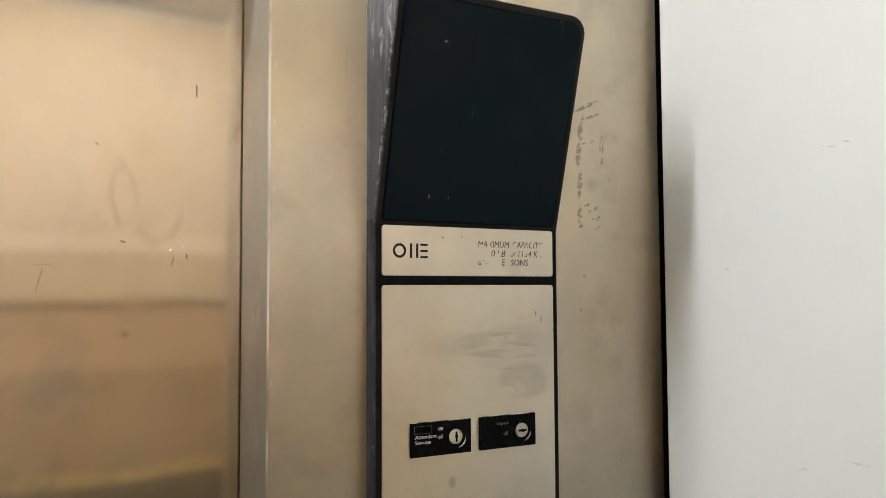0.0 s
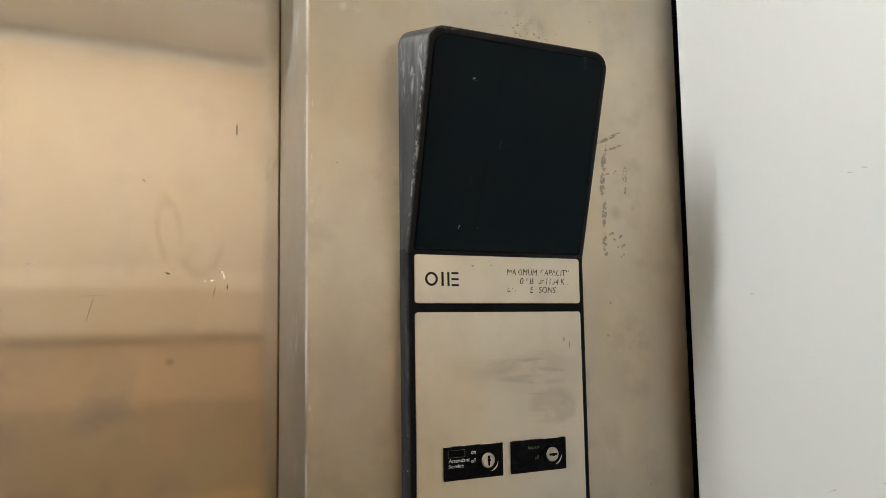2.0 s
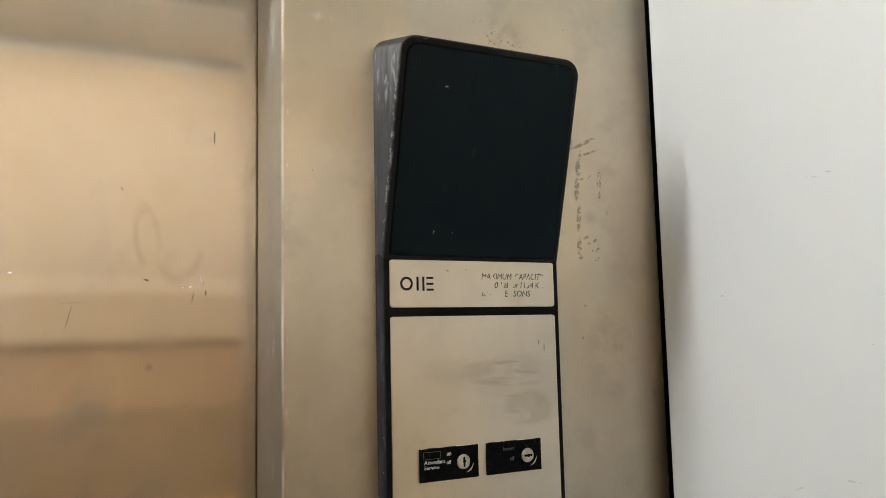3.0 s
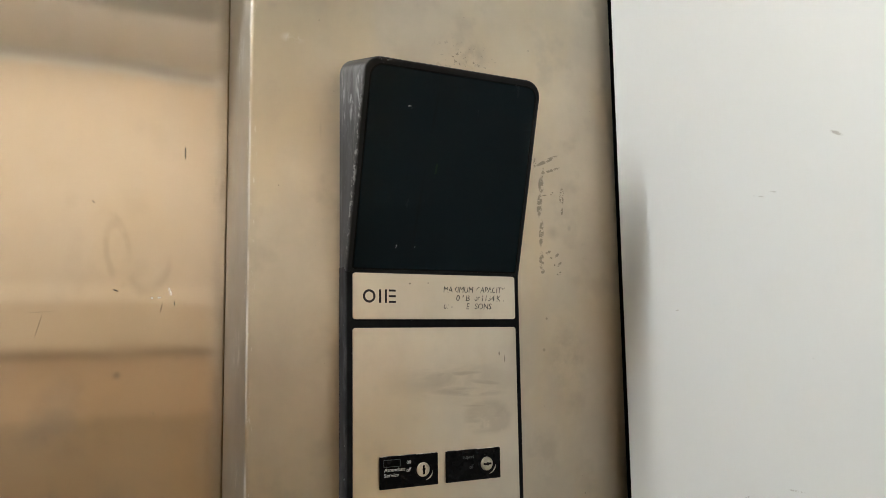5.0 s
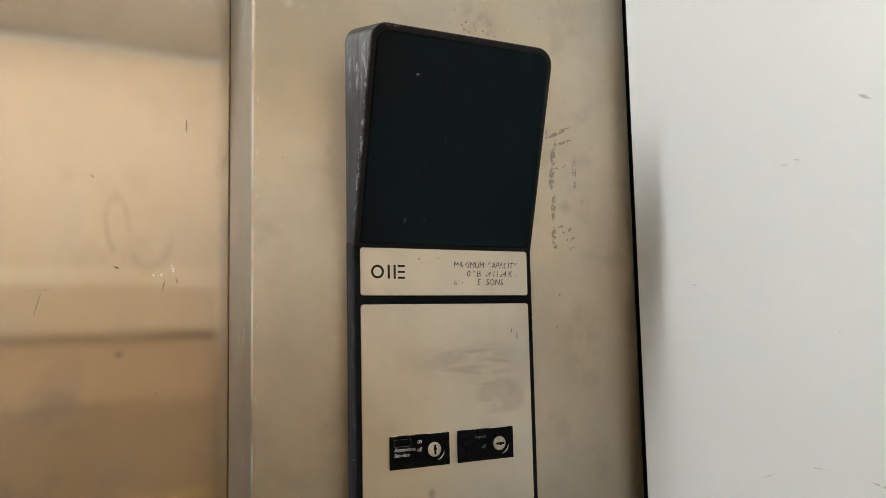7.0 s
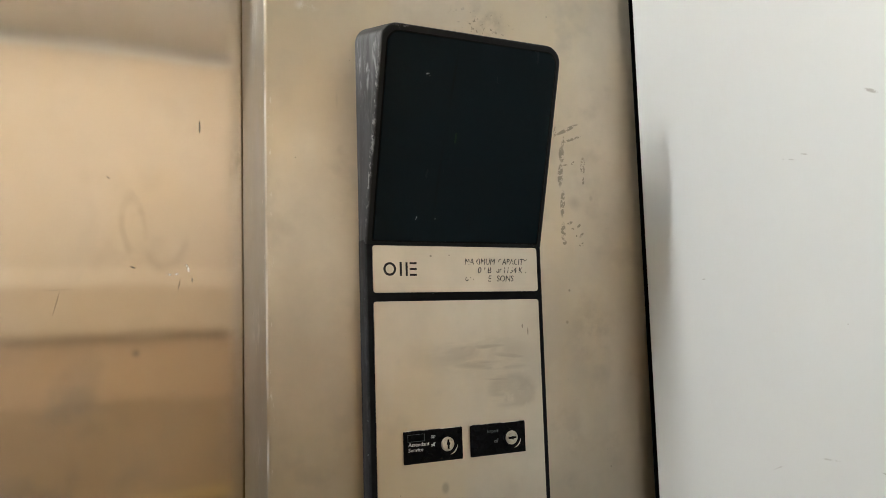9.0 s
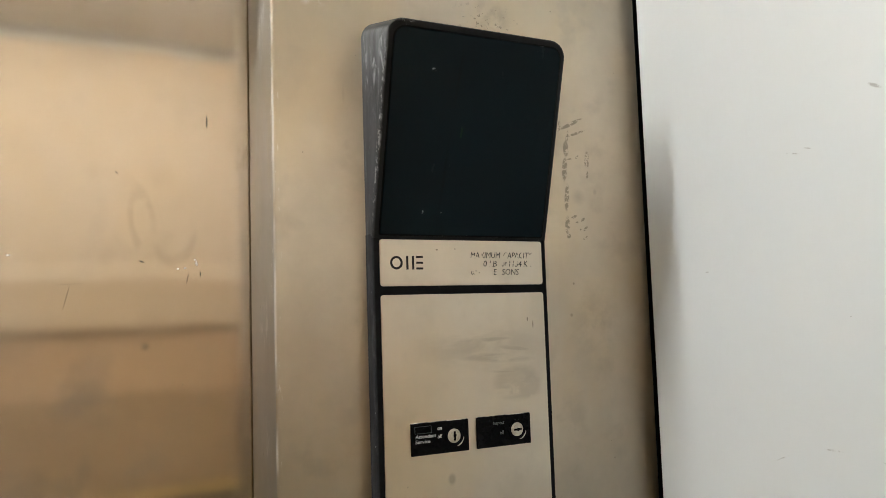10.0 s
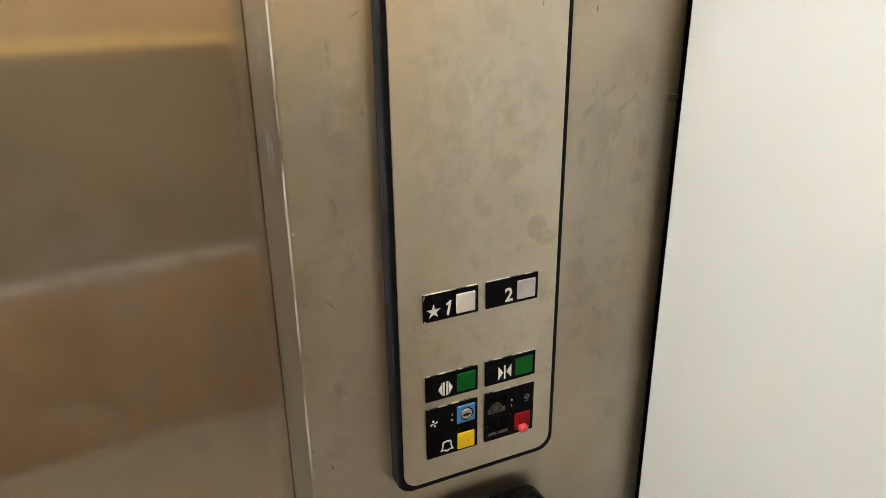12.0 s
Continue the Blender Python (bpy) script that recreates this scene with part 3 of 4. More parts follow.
structure("ceiling", solid(LEFT - 0.1, RIGHT + 0.1, BACK - 0.1, DOOR + 0.08, TOP + 0.10, TOP + 0.15), M_CEILING, "grey painted lift car ceiling", "ceiling")

# hung ceiling panels with light strips at the gaps between them; the rear strip is added, unseen
for y0, y1 in ((BACK + 0.004, -0.825), (-0.66, -0.17)):
    structure("ceiling_panel", solid(LEFT + 0.02, RIGHT - 0.02, y0, y1, TOP - 0.02, TOP, 0.004), M_CEILING, "pale grey hung ceiling panel of the lift car", "ceiling")
for q0, q1, y0, y1, drop, mat in ((LX0, LX1, -0.095, -0.040, 0.0, M_LAMP), (-1.35, 0.26, -0.80, -0.73, 0.100, M_LAMP_REAR)):
    lamp = thing("ceiling_light", "unseen long white light strip in a ceiling gap", "ceiling light", "ceiling light strips")
    part("tray", solid(q0 - 0.02, q1 + 0.02, y0 - 0.006, y1 + 0.006, TOP + 0.075 - drop, TOP + 0.0995), M_CEILING, lamp)
    part("diffuser", solid(q0, q1, y0, y1, TOP + 0.055 - drop, TOP + 0.0745 - drop, 0.004), mat, lamp, "glowing white diffuser")
    # baffle and caps are added to keep the rear strip off the front walls
    if drop:
        part("front_baffle", solid(q0 - 0.02, q1 + 0.02, y1 + 0.008, y1 + 0.011, TOP - 0.095, TOP + 0.0745), M_CEILING, lamp, "unseen grey baffle added to keep the lamp off the front")
        for e0, e1 in ((q0 - 0.012, q0 - 0.002), (q1 + 0.002, q1 + 0.012)):
            part("end_cap", solid(e0, e1, y0, y1, TOP + 0.050 - drop, TOP + 0.0745 - drop), M_CEILING, lamp)

# front wall: return panel with an eased edge at the door, its far end running behind the side panel
wall = bmesh.new()
prof = [(RIGHT + 0.09, 0.060), (RIGHT + 0.09, WALL)]
for i in range(7):
    a = radians(90 * i / 6)
    prof.append((JAMB + 0.0035 - 0.0035 * math.sin(a), WALL + 0.0035 - 0.0035 * math.cos(a)))
prof += [(JAMB - 0.0045, 0.0976), (JAMB - 0.0040, 0.0982), (JAMB + 0.012, 0.0982), (JAMB + 0.012, 0.060)]
lo = [wall.verts.new((x, y, 0.0)) for x, y in prof]
hi = [wall.verts.new((x, y, TOP + 0.098)) for x, y in prof]
for i in range(len(prof)):
    j = (i + 1) % len(prof)
    wall.faces.new((lo[i], lo[j], hi[j], hi[i]))
wall.faces.new(lo[::-1]), wall.faces.new(hi)
ret = structure("wall_front_return", wall, M_WALL, "brushed stainless steel return wall with smudges and label residue", "wall")
# door-side face of this sheet takes the greyer tone, its reflection put into the colour
ret.data.materials.append(M_JAMB)
for p in ret.data.polygons:
    p.material_index = int(p.normal.x < -0.9)
structure("wall_front_return_far", solid(LEFT - 0.06, -1.176, WALL, 0.099, 0.0, TOP + 0.098, 0.003), M_WALL, "brushed stainless steel return wall across the door", "wall")
structure("wall_front_header", solid(-1.174, JAMB - 0.0065, WALL + 0.004, 0.097, 2.10, TOP + 0.098), M_WALL, "brushed stainless steel header over the door", "wall")

# black strip on the steel stands in for the shade deep in the gap
structure("trim_gap_shade", solid(0.3685, RIGHT + 0.030, WALL - 0.0012, WALL - 0.0001, 0.0, TOP + 0.098), M_MATT_BLACK, "matt black strip added for the shade in the panel gap", "trim")

# bent tab of the panel fixing, in the dark gap
tab = thing("fixing_tab", "small dull metal fixing tab on the steel wall", "fixing tab")
part("tab", solid(0.3560, 0.3690, WALL - 0.0026, WALL, 1.2605, 1.2665, 0.0008), M_SOCKET, tab)
part("screw_head", disc(0.3635, 1.2635, 0.0017, WALL - 0.0034, WALL - 0.0026, 12, 0.0004), M_CHROME, tab)

# closed car door, two leaves
for i, (x0, x1) in enumerate(((-0.6385, -0.070), (-1.21, -0.6415))):
    structure("door_%d" % (i + 1), solid(x0, x1, DOOR, DOOR + 0.035, 0.008, 2.12, 0.002), M_DOOR, "closed brushed stainless steel lift door leaf, dented", "door")
structure("wall_landing_side", solid(LEFT - 0.1, RIGHT + 0.1, DOOR + 0.045, DOOR + 0.08, 0.0, TOP + 0.098), M_MATT_BLACK, "dark shaft side behind the door", "wall")

# white side panel, standing clear of the front wall by a dark gap
structure("wall_right_panel", solid(RIGHT, RIGHT + 0.018, REAR + 0.003, -0.0040, 0.02, TOP + 0.09, 0.0012), M_LAMINATE, "white laminate side wall panel, lightly scuffed", "wall")
# unseen edge towards the gap is blackened, to darken its reflection in the steel
band = bpy.data.objects["wall_right_panel"].data
band.materials.append(M_MATT_BLACK)
for p in band.polygons:
    p.material_index = int(p.normal.y > 0.8)
structure("wall_right", solid(RIGHT + 0.031, RIGHT + 0.12, BACK - 0.1, WALL - 0.001, 0.0, TOP + 0.098), M_MATT_BLACK, "dark shell behind the white panel", "wall")
structure("wall_left", solid(LEFT - 0.06, LEFT, BACK - 0.06, WALL - 0.002, 0.0, TOP + 0.098), M_GREY_LAM, "dark grey laminate side wall", "wall")
structure("wall_back", solid(LEFT - 0.1, RIGHT + 0.1, BACK - 0.10, BACK - 0.03, 0.0, TOP + 0.098), M_BROWN, "rear wall of the lift car", "wall")
# unseen rear wall: its bands and pale top strip copy the door's reflections
for nm, z0, z1, mt, corner, lab in (("low", 0.0, 0.548, M_BROWN, M_BROWN, "brown laminate low panel of the unseen rear wall"), ("mid", 0.577, 1.158, M_OLIVE, M_MIRRORED_AMBER, "dark olive laminate panel of the unseen rear wall"),
                                    ("yellow", 1.160, 1.188, M_YELLOW_TRIM, M_YELLOW_TRIM, "yellow strip of the unseen rear wall"), ("tan", 1.190, 1.440, M_TAN, M_MIRRORED_HONEY, "tan laminate panel of the unseen rear wall"),
                                    ("orange", 1.442, 1.592, M_RUST, M_SAND, "orange tan laminate panel of the unseen rear wall"), ("umber", 1.594, 1.616, M_UMBER, M_SAND, "umber strip of the unseen rear wall"),
                                    ("sand", 1.618, 1.738, M_SAND, M_PEACH, "sand laminate band of the unseen rear wall"), ("pale", 1.740, 1.792, M_PALE, M_PALE, "pale laminate band of the unseen rear wall"),
                                    ("top", 1.794, 2.3705, M_PEACH, M_PEACH, "peach laminate panel of the unseen rear wall"), ("edge", 2.3715, 2.3815, M_CEILING, M_CEILING, "unseen pale strip added for the bright line mirrored in the door")):
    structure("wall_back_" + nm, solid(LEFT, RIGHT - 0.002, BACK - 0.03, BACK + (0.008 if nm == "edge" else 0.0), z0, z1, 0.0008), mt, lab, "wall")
    # corner panels are added out of view, so the steel wall mirrors warm tones
    structure("wall_mirrored_corner_" + nm, solid(RIGHT, RIGHT + 0.018, BACK + 0.001, REAR, z0, z1, 0.0008), corner, "warm unseen corner panel added for the steel to mirror", "wall")
structure("trim_back_cove", solid(LEFT, RIGHT - 0.002, BACK - 0.03, BACK + 0.002, 2.3825, TOP + 0.098, 0.001), M_CAP_GREY, "pale cove strip on top of the rear wall", "trim")
structure("trim_back", solid(LEFT, RIGHT - 0.002, BACK - 0.03, BACK + 0.006, 0.550, 0.575), M_CAP_GREY, "pale strip on the rear wall", "trim")

# ---------------------------------------------------------------- operating panel
panel = thing("operating_panel", "black-framed steel lift control panel with hooded dark display", "lift panel")

body = slab(-0.0088, 0.2066, E0 - 0.8750, E0 + 0.006, 0.0008, WALL, bevel=0.0028, radii=(0.021, 0.021, 0.001, 0.001))
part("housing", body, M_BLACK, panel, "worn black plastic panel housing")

# hooded display: a box leaning out towards the top, square to its face
TILT_A = math.atan2(0.0588, 0.2165)
s_dir = Vector((0, -math.sin(TILT_A), math.cos(TILT_A)))
n_in = Vector((0, math.cos(TILT_A), math.sin(TILT_A)))
foot = Vector((0, 0.0008, E0 + 0.0005))
HOOD = 0.2243


def hood_ring(e, d, to_wall=False):
    out = []
    for x, h in rounded(-0.0084 + e, 0.2068 - e, 0.0 + e * 0.2, HOOD - e, (0.0005, 0.0005, 0.019 - e, 0.019 - e), 8):
        p = foot + Vector((x, 0, 0)) + s_dir * h
        p += n_in * ((WALL - p.y) / n_in.y if to_wall else d)
        out.append(p)
    return out


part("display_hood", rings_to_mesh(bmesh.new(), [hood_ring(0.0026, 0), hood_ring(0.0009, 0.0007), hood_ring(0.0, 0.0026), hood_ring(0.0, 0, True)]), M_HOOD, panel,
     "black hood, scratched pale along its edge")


def on_hood(x0, x1, h0, h1, radii, rise, thick, bevel):
    rings = []
    for e, d in ((bevel, -rise), (bevel * 0.3, -rise + bevel * 0.3), (0.0, -rise + bevel), (0.0, -rise + thick)):
        rings.append([foot + Vector((x, 0, 0)) + s_dir * h + n_in * d for x, h in rounded(x0 + e, x1 - e, h0 + e, h1 - e, [max(r - e, 0.0002) for r in radii], 8)])
    return rings_to_mesh(bmesh.new(), rings)


part("display_gasket", on_hood(-0.0010, 0.2012, 0.0035, HOOD - 0.0068, (0.003, 0.003, 0.014, 0.014), 0.0003, 0.002, 0.0002), M_GASKET, panel)
glass = part("display_glass", on_hood(0.0004, 0.1998, 0.0050, HOOD - 0.0082, (0.002, 0.002, 0.0128, 0.0128), 0.0010, 0.002, 0.0006), M_GLASS, panel, "dark tinted display window")
led = bmesh.new()
for x0, x1, h0, h1 in ((0.0832, 0.0852, 0.1100, 0.1210),):
    rings = [[foot + Vector((x, 0, 0)) + s_dir * h - n_in * d for x, h in ((x0, h0), (x1, h0), (x1 + 0.001, h1), (x0 + 0.001, h1))] for d in (0.0012, 0.0009)]
    rings_to_mesh(led, rings)
part("lit_segment", led, M_LED, glass, "dim green indicator segment")

# capacity plate
plate = part("capacity_plate", slab(0.0, 0.2, E0 - 0.0490, E0, 0.0, 0.0022, 0.0032, 0.0005), M_PLATE, panel, "satin steel plate with worn black print")
YP = -0.0001
mark = annulus(0.0186, E0 - 0.0245, 0.0047, 0.0071, YP - 0.0002, YP + 0.0001, 32)
part("maker_mark", mark, M_INK, plate, "round black maker's mark")
for x0, x1, z0, z1 in ((0.0298, 0.0322, 0.0317, 0.0173), (0.0365, 0.0388, 0.0317, 0.0173), (0.0412, 0.0492, 0.0317, 0.0295), (0.0412, 0.0492, 0.0256, 0.0234), (0.0412, 0.0492, 0.0195, 0.0173)):
    k = bmesh.new()
    plate_of([(x0, E0 - z0), (x1, E0 - z0), (x1, E0 - z1), (x0, E0 - z1)], YP - 0.0002, YP + 0.0001, k)
    part("maker_mark", k, M_INK, plate)
for body, x0, x1, z0, z1 in (("MAXIMUM", 0.1068, 0.1446, 0.0194, 0.0128), ("CAPACITY", 0.1488, 0.1866, 0.0194, 0.0128), ("0 LB", 0.1228, 0.1396, 0.0288, 0.0222), ("or", 0.1462, 0.1528, 0.0286, 0.0238),
                             ("1134", 0.1556, 0.1722, 0.0288, 0.0222), ("K", 0.1750, 0.1800, 0.0288, 0.0222), (".", 0.1838, 0.1848, 0.0288, 0.0276), ("or", 0.1070, 0.1136, 0.0376, 0.0328), (".", 0.1166, 0.1176, 0.0362, 0.0350),
                             ("E", 0.1354, 0.1394, 0.0380, 0.0314), ("SONS", 0.1462, 0.1680, 0.0380, 0.0314)):
    words("lettering", body, x0, x1, E0 - z0, E0 - z1, YP, M_WORN, plate, 0.16, bold=-0.002)

# main face plate
face = part("face_plate", slab(0.0, 0.2, E0 - 0.8672, E0 - 0.0581, 0.0, 0.0022, bevel=0.0005, radii=(0.0185, 0.0185, 0.0032, 0.0032)), M_PLATE, panel, "smudged satin steel face plate")
XL0, XL1, XR0, XR1 = 0.0290, 0.0962, 0.1062, 0.1740
YM = -0.0022           # face of the switch modules


def module(name, x0, x1, z0, z1, label):
    ob = part(name, slab(x0, x1, E0 + z0, E0 + z1, YM, 0.0004, 0.0006, 0.0006), M_CLEAN_BLACK, panel, label)
    # thin strip for the worn top edge and the overhead light it catches
    lip = box(bmesh.new(), x0 + 0.0008, x1 - 0.0008, YM + 0.0006, 0.0, E0 + z1, E0 + z1 + 0.0004)
    part("worn_lit_top_edge", lip, M_LIP, ob, "worn top edge with its overhead highlight painted bright")
    return ob


def rect(x0, x1, z0, z1, y0=YM - 0.0003, y1=YM + 0.0002, bm=None):
    return plate_of([(x0, E0 + z0), (x1, E0 + z0), (x1, E0 + z1), (x0, E0 + z1)], y0, y1, bm)


def crescent(cx, cz, r0, r1, a0, a1, y0, y1, n=16):
    """A thin curved sliver, widest in its middle."""
    bm = bmesh.new()
    rows = []
    for i in range(n + 1):
        a, w = radians(a0 + (a1 - a0) * i / n), math.sin(math.pi * i / n)
        mid, half = (r0 + r1) / 2, max((r1 - r0) / 2 * w, 0.00004)
        rows.append([bm.verts.new((cx + q * math.cos(a), y, cz + q * math.sin(a))) for q, y in ((mid - half, y0), (mid + half, y0), (mid + half, y1), (mid - half, y1))])
    for a, b in zip(rows, rows[1:]):
        for k in range(4):
            bm.faces.new((a[k], a[(k + 1) % 4], b[(k + 1) % 4], b[k]))
    bm.faces.new(rows[0]), bm.faces.new(rows[-1][::-1])
    return bm


def key_lock(parent, cx, cz, upright, mat=None, r=0.0074, y=YM, rim=0.0038):
    """A round key lock: dark well, its highlight built as a bright sliver at the lower edge, pale cylinder, worn
    keyhole.
    """
    part("lock_well", annulus(cx + 0.0012, E0 + cz - 0.0008, r + 0.0002, r + rim, y - 0.0009, y + 0.0003), M_CLEAN_BLACK, parent)
    part("well_glint", crescent(cx + 0.0012, E0 + cz - 0.0008, r + rim * 0.60, r + rim * 0.95, -80, -5, y - 0.0012, y - 0.0008), M_CHROME, parent, "bright metal sliver shaped as the lock well's highlight")
    part("lock_cylinder", disc(cx, E0 + cz, r, y - 0.0028, y, 32, 0.0011), mat or M_CHROME, parent, "pale metal lock cylinder")
    part("lock_groove", annulus(cx, E0 + cz, r * 0.66, r * 0.71, y - 0.00295, y - 0.0026), M_BRASS, parent)
    outline = ((0.0, 0.0052), (0.0011, 0.0044), (0.0010, 0.0022), (0.0021, 0.0012), (0.0018, -0.0002), (0.0012, -0.0012), (0.0012, -0.0046), (0.0, -0.0052), (-0.0011, -0.0044),
               (-0.0010, -0.0012), (-0.0017, -0.0001), (-0.0013, 0.0016), (-0.0010, 0.0046))
    pts = [(cx + (a if upright else b), E0 + cz + (b if upright else -a)) for a, b in outline]
    part("key_slot", plate_of(pts, y - 0.0031, y - 0.0027), M_MATT_BLACK, parent)


KZ0, KZ1 = -0.2247, -0.1917
k1 = module("key_switch", XL0, XL1, KZ0, KZ1, "black attendant service key switch")
key_lock(k1, 0.0778, -0.2076, True)
words("lettering", "Attendant", 0.0334, 0.0572, E0 - 0.2070, E0 - 0.2032, YM - 0.0001, M_WHITE_INK, k1, 0.1, bold=-0.008)
words("lettering", "Service", 0.0334, 0.0502, E0 - 0.2122, E0 - 0.2086, YM - 0.0001, M_WHITE_INK, k1, 0.1, bold=-0.008)
words("lettering", "on", 0.0592, 0.0640, E0 - 0.2004, E0 - 0.1972, YM - 0.0001, M_WHITE_INK, k1, 0.2, bold=-0.008)
words("lettering", "off", 0.0590, 0.0642, E0 - 0.2086, E0 - 0.2046, YM - 0.0001, M_WHITE_INK, k1, 0.2, bold=-0.008)
win = bmesh.new()
for q in ((0.0330, 0.0520, -0.1952, -0.1949), (0.0330, 0.0520, -0.2022, -0.2019), (0.0330, 0.0333, -0.2022, -0.1949), (0.0517, 0.0520, -0.2022, -0.1949)):
    rect(*q, bm=win)
part("legend_window", win, M_DIM_INK, k1)
k2 = module("key_switch", XR0, XR1, KZ0, KZ1, "black inspection key switch with faded print")
key_lock(k2, 0.1556, -0.2080, False)
words("lettering", "Inspect", 0.1262, 0.1400, E0 - 0.2020, E0 - 0.1975, YM - 0.0001, M_DIM_INK, k2, 0.1)
words("lettering", "off", 0.1345, 0.1395, E0 - 0.2120, E0 - 0.2078, YM - 0.0001, M_DIM_INK, k2, 0.1)


def button(parent, x0, z0, mat, size=0.0236, name="button_cap", rise=0.0016):
    return part(name, slab(x0, x0 + size, E0 + z0, E0 + z0 + size, YM - rise, YM + 0.0004, 0.0012, 0.0009), mat, parent)


def star_points(cx, cz, r):
    return [(cx + q * math.sin(math.pi * i / 5), E0 + cz + q * math.cos(math.pi * i / 5)) for i in range(10) for q in ((r, r * 0.40)[i % 2],)]


B0, B1 = -0.6490, -0.6155
f1 = module("call_button", XL0 - 0.0003, XL1, B0, B1, "black floor button module with white cap")
button(f1, 0.0682, -0.6450, M_CAP)
part("star", plate_of(star_points(0.0408, -0.6365, 0.0088), YM - 0.0003, YM + 0.0002), M_WHITE_INK, f1, "white main floor star")
part("numeral", plate_of([(x, E0 + z) for x, z in ((0.0566, -0.6445), (0.0594, -0.6445), (0.0628, -0.6268), (0.0604, -0.6268), (0.0590, -0.6284), (0.0560, -0.6300),
                                                        (0.0564, -0.6322), (0.0591, -0.6310))], YM - 0.0003, YM + 0.0002), M_WHITE_INK, f1)
for x, z, a, b in ((0.0289, -0.6172, 0.0022, 0.0014), (0.0288, -0.6190, 0.0010, 0.0026), (0.0290, -0.6478, 0.0030, 0.0012)):
    part("chip", plate_of([(x, E0 + z - b), (x + a, E0 + z - b * 0.5), (x + a * 0.8, E0 + z + b * 0.3), (x + a * 0.1, E0 + z + b)], YM - 0.0004, YM + 0.0008), M_LIP, f1, "pale chipped corner")
f2 = module("call_button", XR0, XR1, B0, B1, "black floor button module with greyed cap")
button(f2, 0.1462, -0.6450, M_CAP_GREY)
words("numeral", "2", 0.1302, 0.1405, E0 - 0.6450, E0 - 0.6275, YM - 0.0001, M_WHITE_INK, f2, 0.0, bold=0.022)

C0, C1 = -0.7525, -0.7190
o1 = module("door_open_button", XL0 + 0.0004, XL1, C0, C1, "black door button module with green cap")
button(o1, 0.0688, -0.7480, M_GREEN)
tri = bmesh.new()
Y0, Y1 = YM - 0.0003, YM + 0.0002
for pts in (((0.0449, -0.7393), (0.0500, -0.7486), (0.0500, -0.7300)), ((0.0632, -0.7393), (0.0581, -0.7300), (0.0581, -0.7486)),
            ((0.0511, -0.7486), (0.0530, -0.7486), (0.0530, -0.7300), (0.0511, -0.7300)), ((0.0551, -0.7486), (0.0570, -0.7486), (0.0570, -0.7300), (0.0551, -0.7300))):
    plate_of([(x, E0 + z) for x, z in pts], Y0, Y1, tri)
part("symbol", tri, M_WHITE_INK, o1, "white door opening symbol")
o2 = module("door_close_button", XR0, XR1 + 0.0004, C0, C1, "black door button module with green cap")
button(o2, 0.1462, -0.7475, M_GREEN)
tri = bmesh.new()
for pts in (((0.1235, -0.7475), (0.1300, -0.7385), (0.1235, -0.7295)), ((0.1410, -0.7475), (0.1410, -0.7295), (0.1345, -0.7385)),
            ((0.1312, -0.7475), (0.1331, -0.7475), (0.1331, -0.7295), (0.1312, -0.7295))):
    plate_of([(x, E0 + z) for x, z in pts], Y0, Y1, tri)
part("symbol", tri, M_WHITE_INK, o2, "white door closing symbol")

D0, D1 = -0.8325, -0.7635
e1 = module("alarm_module", XL0 + 0.0003, XL1, D0, D1, "black module with fan key switch and alarm button")
button(e1, 0.0686, -0.7925, M_BLUE, name="blue_plate")
key_lock(e1, 0.0796, -0.7800, False, M_CHROME, 0.0070, YM - 0.0014, 0.0014)
button(e1, 0.0690, -0.8300 + 0.0002, M_YELLOW, 0.0225, "alarm_button_cap")
fan = bmesh.new()
for i in range(4):
    a = radians(90 * i + 20)
    blade = []
    for rad, turn in ((0.0006, 0.0), (0.0026, -0.42), (0.0046, -0.36), (0.0050, 0.0), (0.0044, 0.34), (0.0028, 0.20)):
        blade.append((0.0388 + rad * math.cos(a + turn), E0 - 0.7835 + rad * math.sin(a + turn)))
    plate_of(blade, Y0, Y1, fan)
part("symbol", fan, M_WHITE_INK, e1, "white fan symbol")
words("lettering", "o", 0.0606, 0.0634, E0 - 0.7868, E0 - 0.7838, YM - 0.0001, M_WHITE_INK, e1)
part("tick", rect(0.0620, 0.0625, -0.7792, -0.7760), M_WHITE_INK, e1)
bell = bmesh.new()
outer = ((0.0462, -0.8262), (0.0480, -0.8232), (0.0489, -0.8200), (0.0490, -0.8152), (0.0503, -0.8128), (0.0535, -0.8126), (0.0552, -0.8116), (0.0569, -0.8126), (0.0601, -0.8128),
         (0.0614, -0.8152), (0.0615, -0.8200), (0.0624, -0.8232), (0.0642, -0.8262), (0.0585, -0.8262), (0.0572, -0.8280), (0.0532, -0.8280), (0.0519, -0.8262))
mid = (0.0552, -0.8198)
inner = [(mid[0] + (x - mid[0]) * 0.72, mid[1] + (z - mid[1]) * 0.72) for x, z in outer]
for i in range(len(outer)):
    j = (i + 1) % len(outer)
    plate_of([(x, E0 + z) for x, z in (outer[i], outer[j], inner[j], inner[i])], Y0, Y1, bell)
part("symbol", bell, M_WHITE_INK, e1, "white bell outline")

e2 = part("stop_switch_module", slab(XR0, XR1, E0 + D0, E0 + D1, -0.0006, 0.0004, 0.0006, 0.0003), M_MATT_BLACK, panel, "black module with broken key socket and red stop switch")
part("worn_lit_top_edge", box(bmesh.new(), XR0 + 0.0008, XR1 - 0.0008, YM + 0.0006, 0.0, E0 + D1, E0 + D1 + 0.0004), M_LIP, e2, "worn top edge with its overhead highlight painted bright")
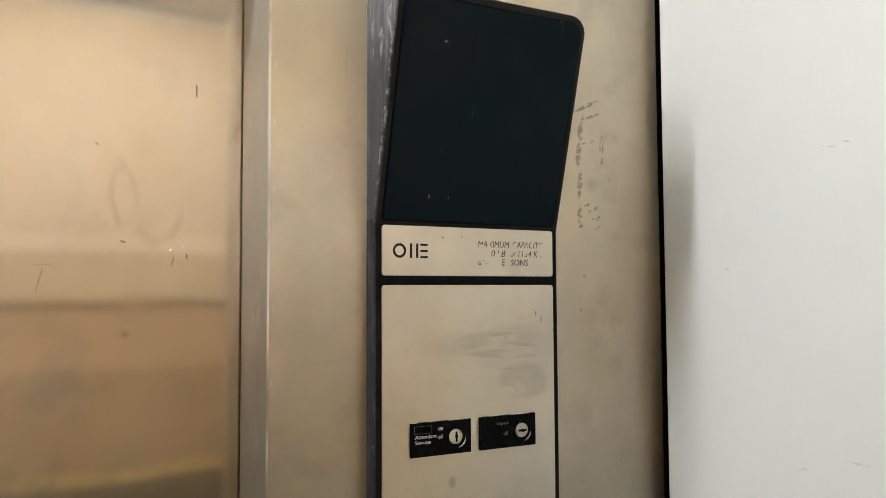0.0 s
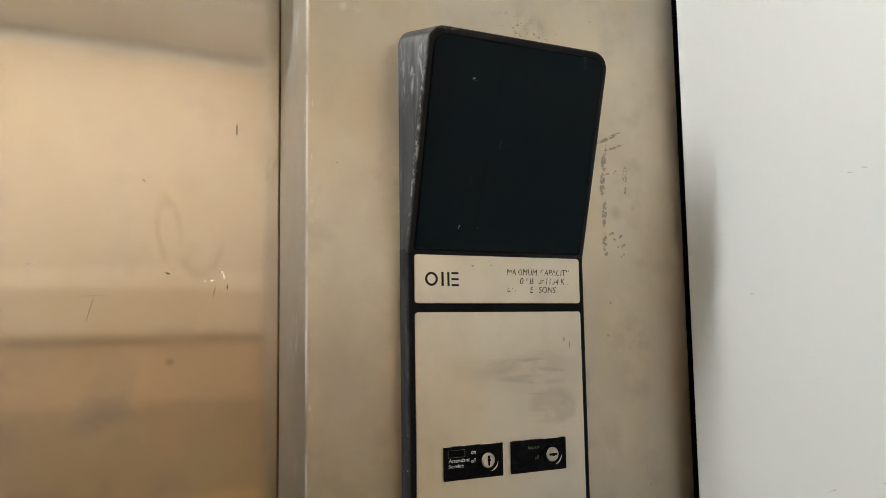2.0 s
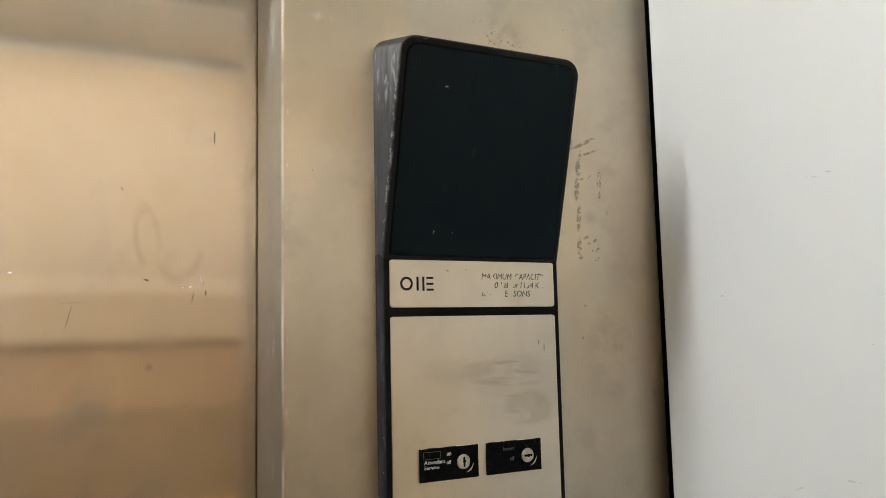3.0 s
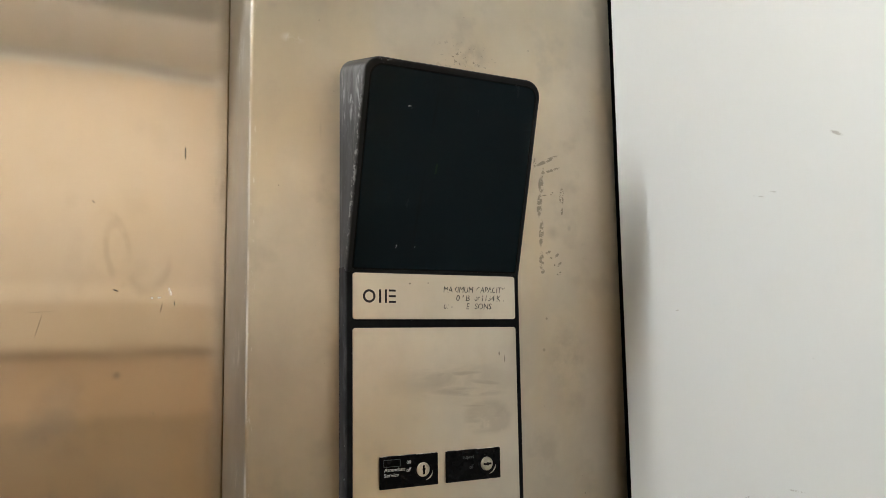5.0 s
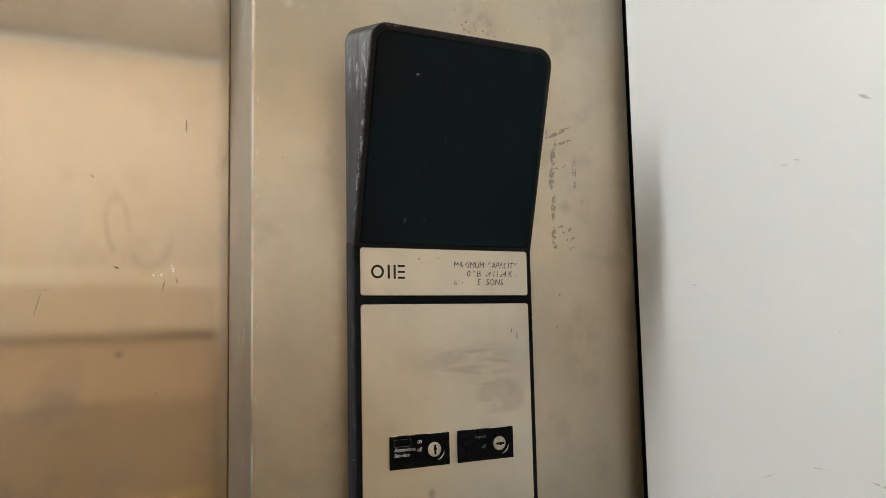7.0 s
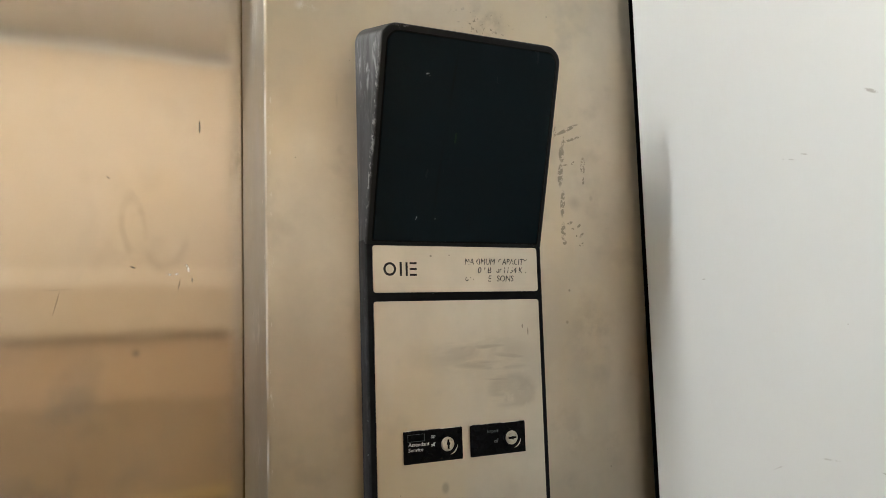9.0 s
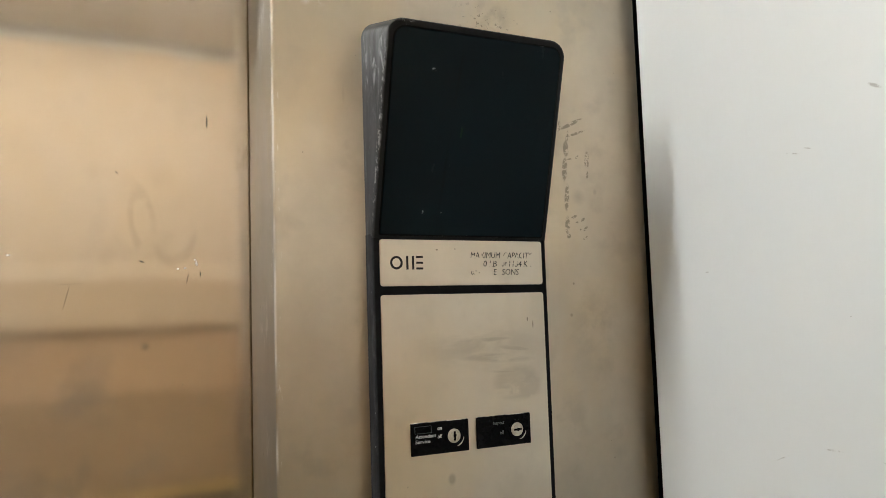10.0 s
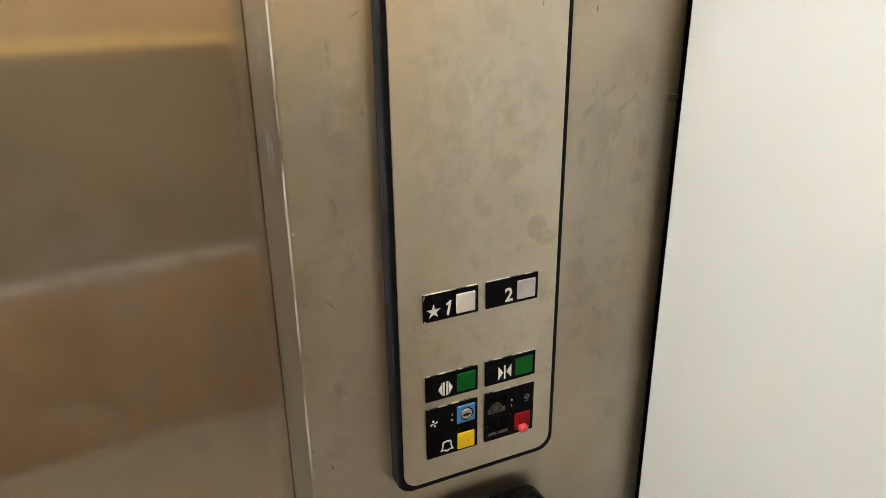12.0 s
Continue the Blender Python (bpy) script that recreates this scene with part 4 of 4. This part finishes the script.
for x0, x1, z0, z1 in ((XR0, XR1, -0.7720, D1), (XR0, 0.1100, D0, -0.7722), (0.1352, XR1, -0.8010, -0.7722), (0.1102, 0.1350, -0.8010, -0.7945), (0.1402, XR1, D0, -0.8012), (0.1102, 0.1400, D0, -0.8262), (0.1232, 0.1248, -0.8260, -0.8012)):
    part("cover_strip", solid(x0, x1, YM, -0.0008, E0 + z0, E0 + z1, 0.0003, 1), M_CLEAN_BLACK, e2)
part("socket_floor", rect(0.1104, 0.1348, -0.7942, -0.7872, -0.0012, -0.0007), M_SOCKET, e2, "bare grey switch socket")
part("socket_boss", disc(0.1215, E0 - 0.7880, 0.0084, -0.0016, -0.0007, 24), M_SOCKET, e2)
part("socket_groove", annulus(0.1215, E0 - 0.7880, 0.0060, 0.0068, -0.0018, -0.0015, 24), M_MATT_BLACK, e2)
part("socket_groove", annulus(0.1215, E0 - 0.7880, 0.0036, 0.0042, -0.0018, -0.0015, 24), M_MATT_BLACK, e2)
words("lettering", "o", 0.1415, 0.1440, E0 - 0.7822, E0 - 0.7795, YM - 0.0001, M_WHITE_INK, e2)
part("tick", rect(0.1428, 0.1432, -0.7905, -0.7875), M_WHITE_INK, e2)
part("symbol", annulus(0.1640, E0 - 0.7822, 0.0016, 0.0036, Y0, Y1, 16), M_DIM_INK, e2, "faded round symbol")
part("tick", rect(0.1615, 0.1665, -0.7885, -0.7876), M_DIM_INK, e2)
for x0, x1 in ((0.1108, 0.1228), (0.1252, 0.1390)):
    part("slot_sill", rect(x0, x1, -0.8258, -0.8222, -0.0018, -0.0007), M_SOCKET, e2, "grey slot floor")
stop = part("stop_switch", slab(0.1474, 0.1690, E0 - 0.8245, E0 - 0.8030, YM - 0.0012, YM, 0.0008, 0.0008), M_RED, e2, "red stop switch plate")
lever = slab(0.1522, 0.1630, E0 - 0.8285, E0 - 0.8200, YM - 0.0085, YM - 0.001, 0.0022, 0.0014)
part("stop_lever", lever, M_PINK, e2, "worn light red switch lever")
part("stop_slot", rect(0.1525, 0.1670, -0.8195, -0.8060, YM - 0.0016, YM - 0.001), M_RED, e2)
part("tick", rect(0.1488, 0.1535, -0.8268, -0.8264), M_WHITE_INK, e2)
part("tick", rect(0.1640, 0.1690, -0.8268, -0.8264), M_WHITE_INK, e2)

# emergency phone cover below the panel
phone = thing("phone_cover", "black rounded emergency phone cover on the steel wall", "phone box")
part("cover", slab(0.0280, 0.2000, 0.540, 0.7620, -0.020, WALL, bevel=0.005, radii=(0.015, 0.015, 0.026, 0.026)), M_CLEAN_BLACK, phone)
part("mark", box(bmesh.new(), 0.1165, 0.1215, 0.0075, 0.0135, 0.7617, 0.7624), M_WHITE_INK, phone, "white unreadable mark")
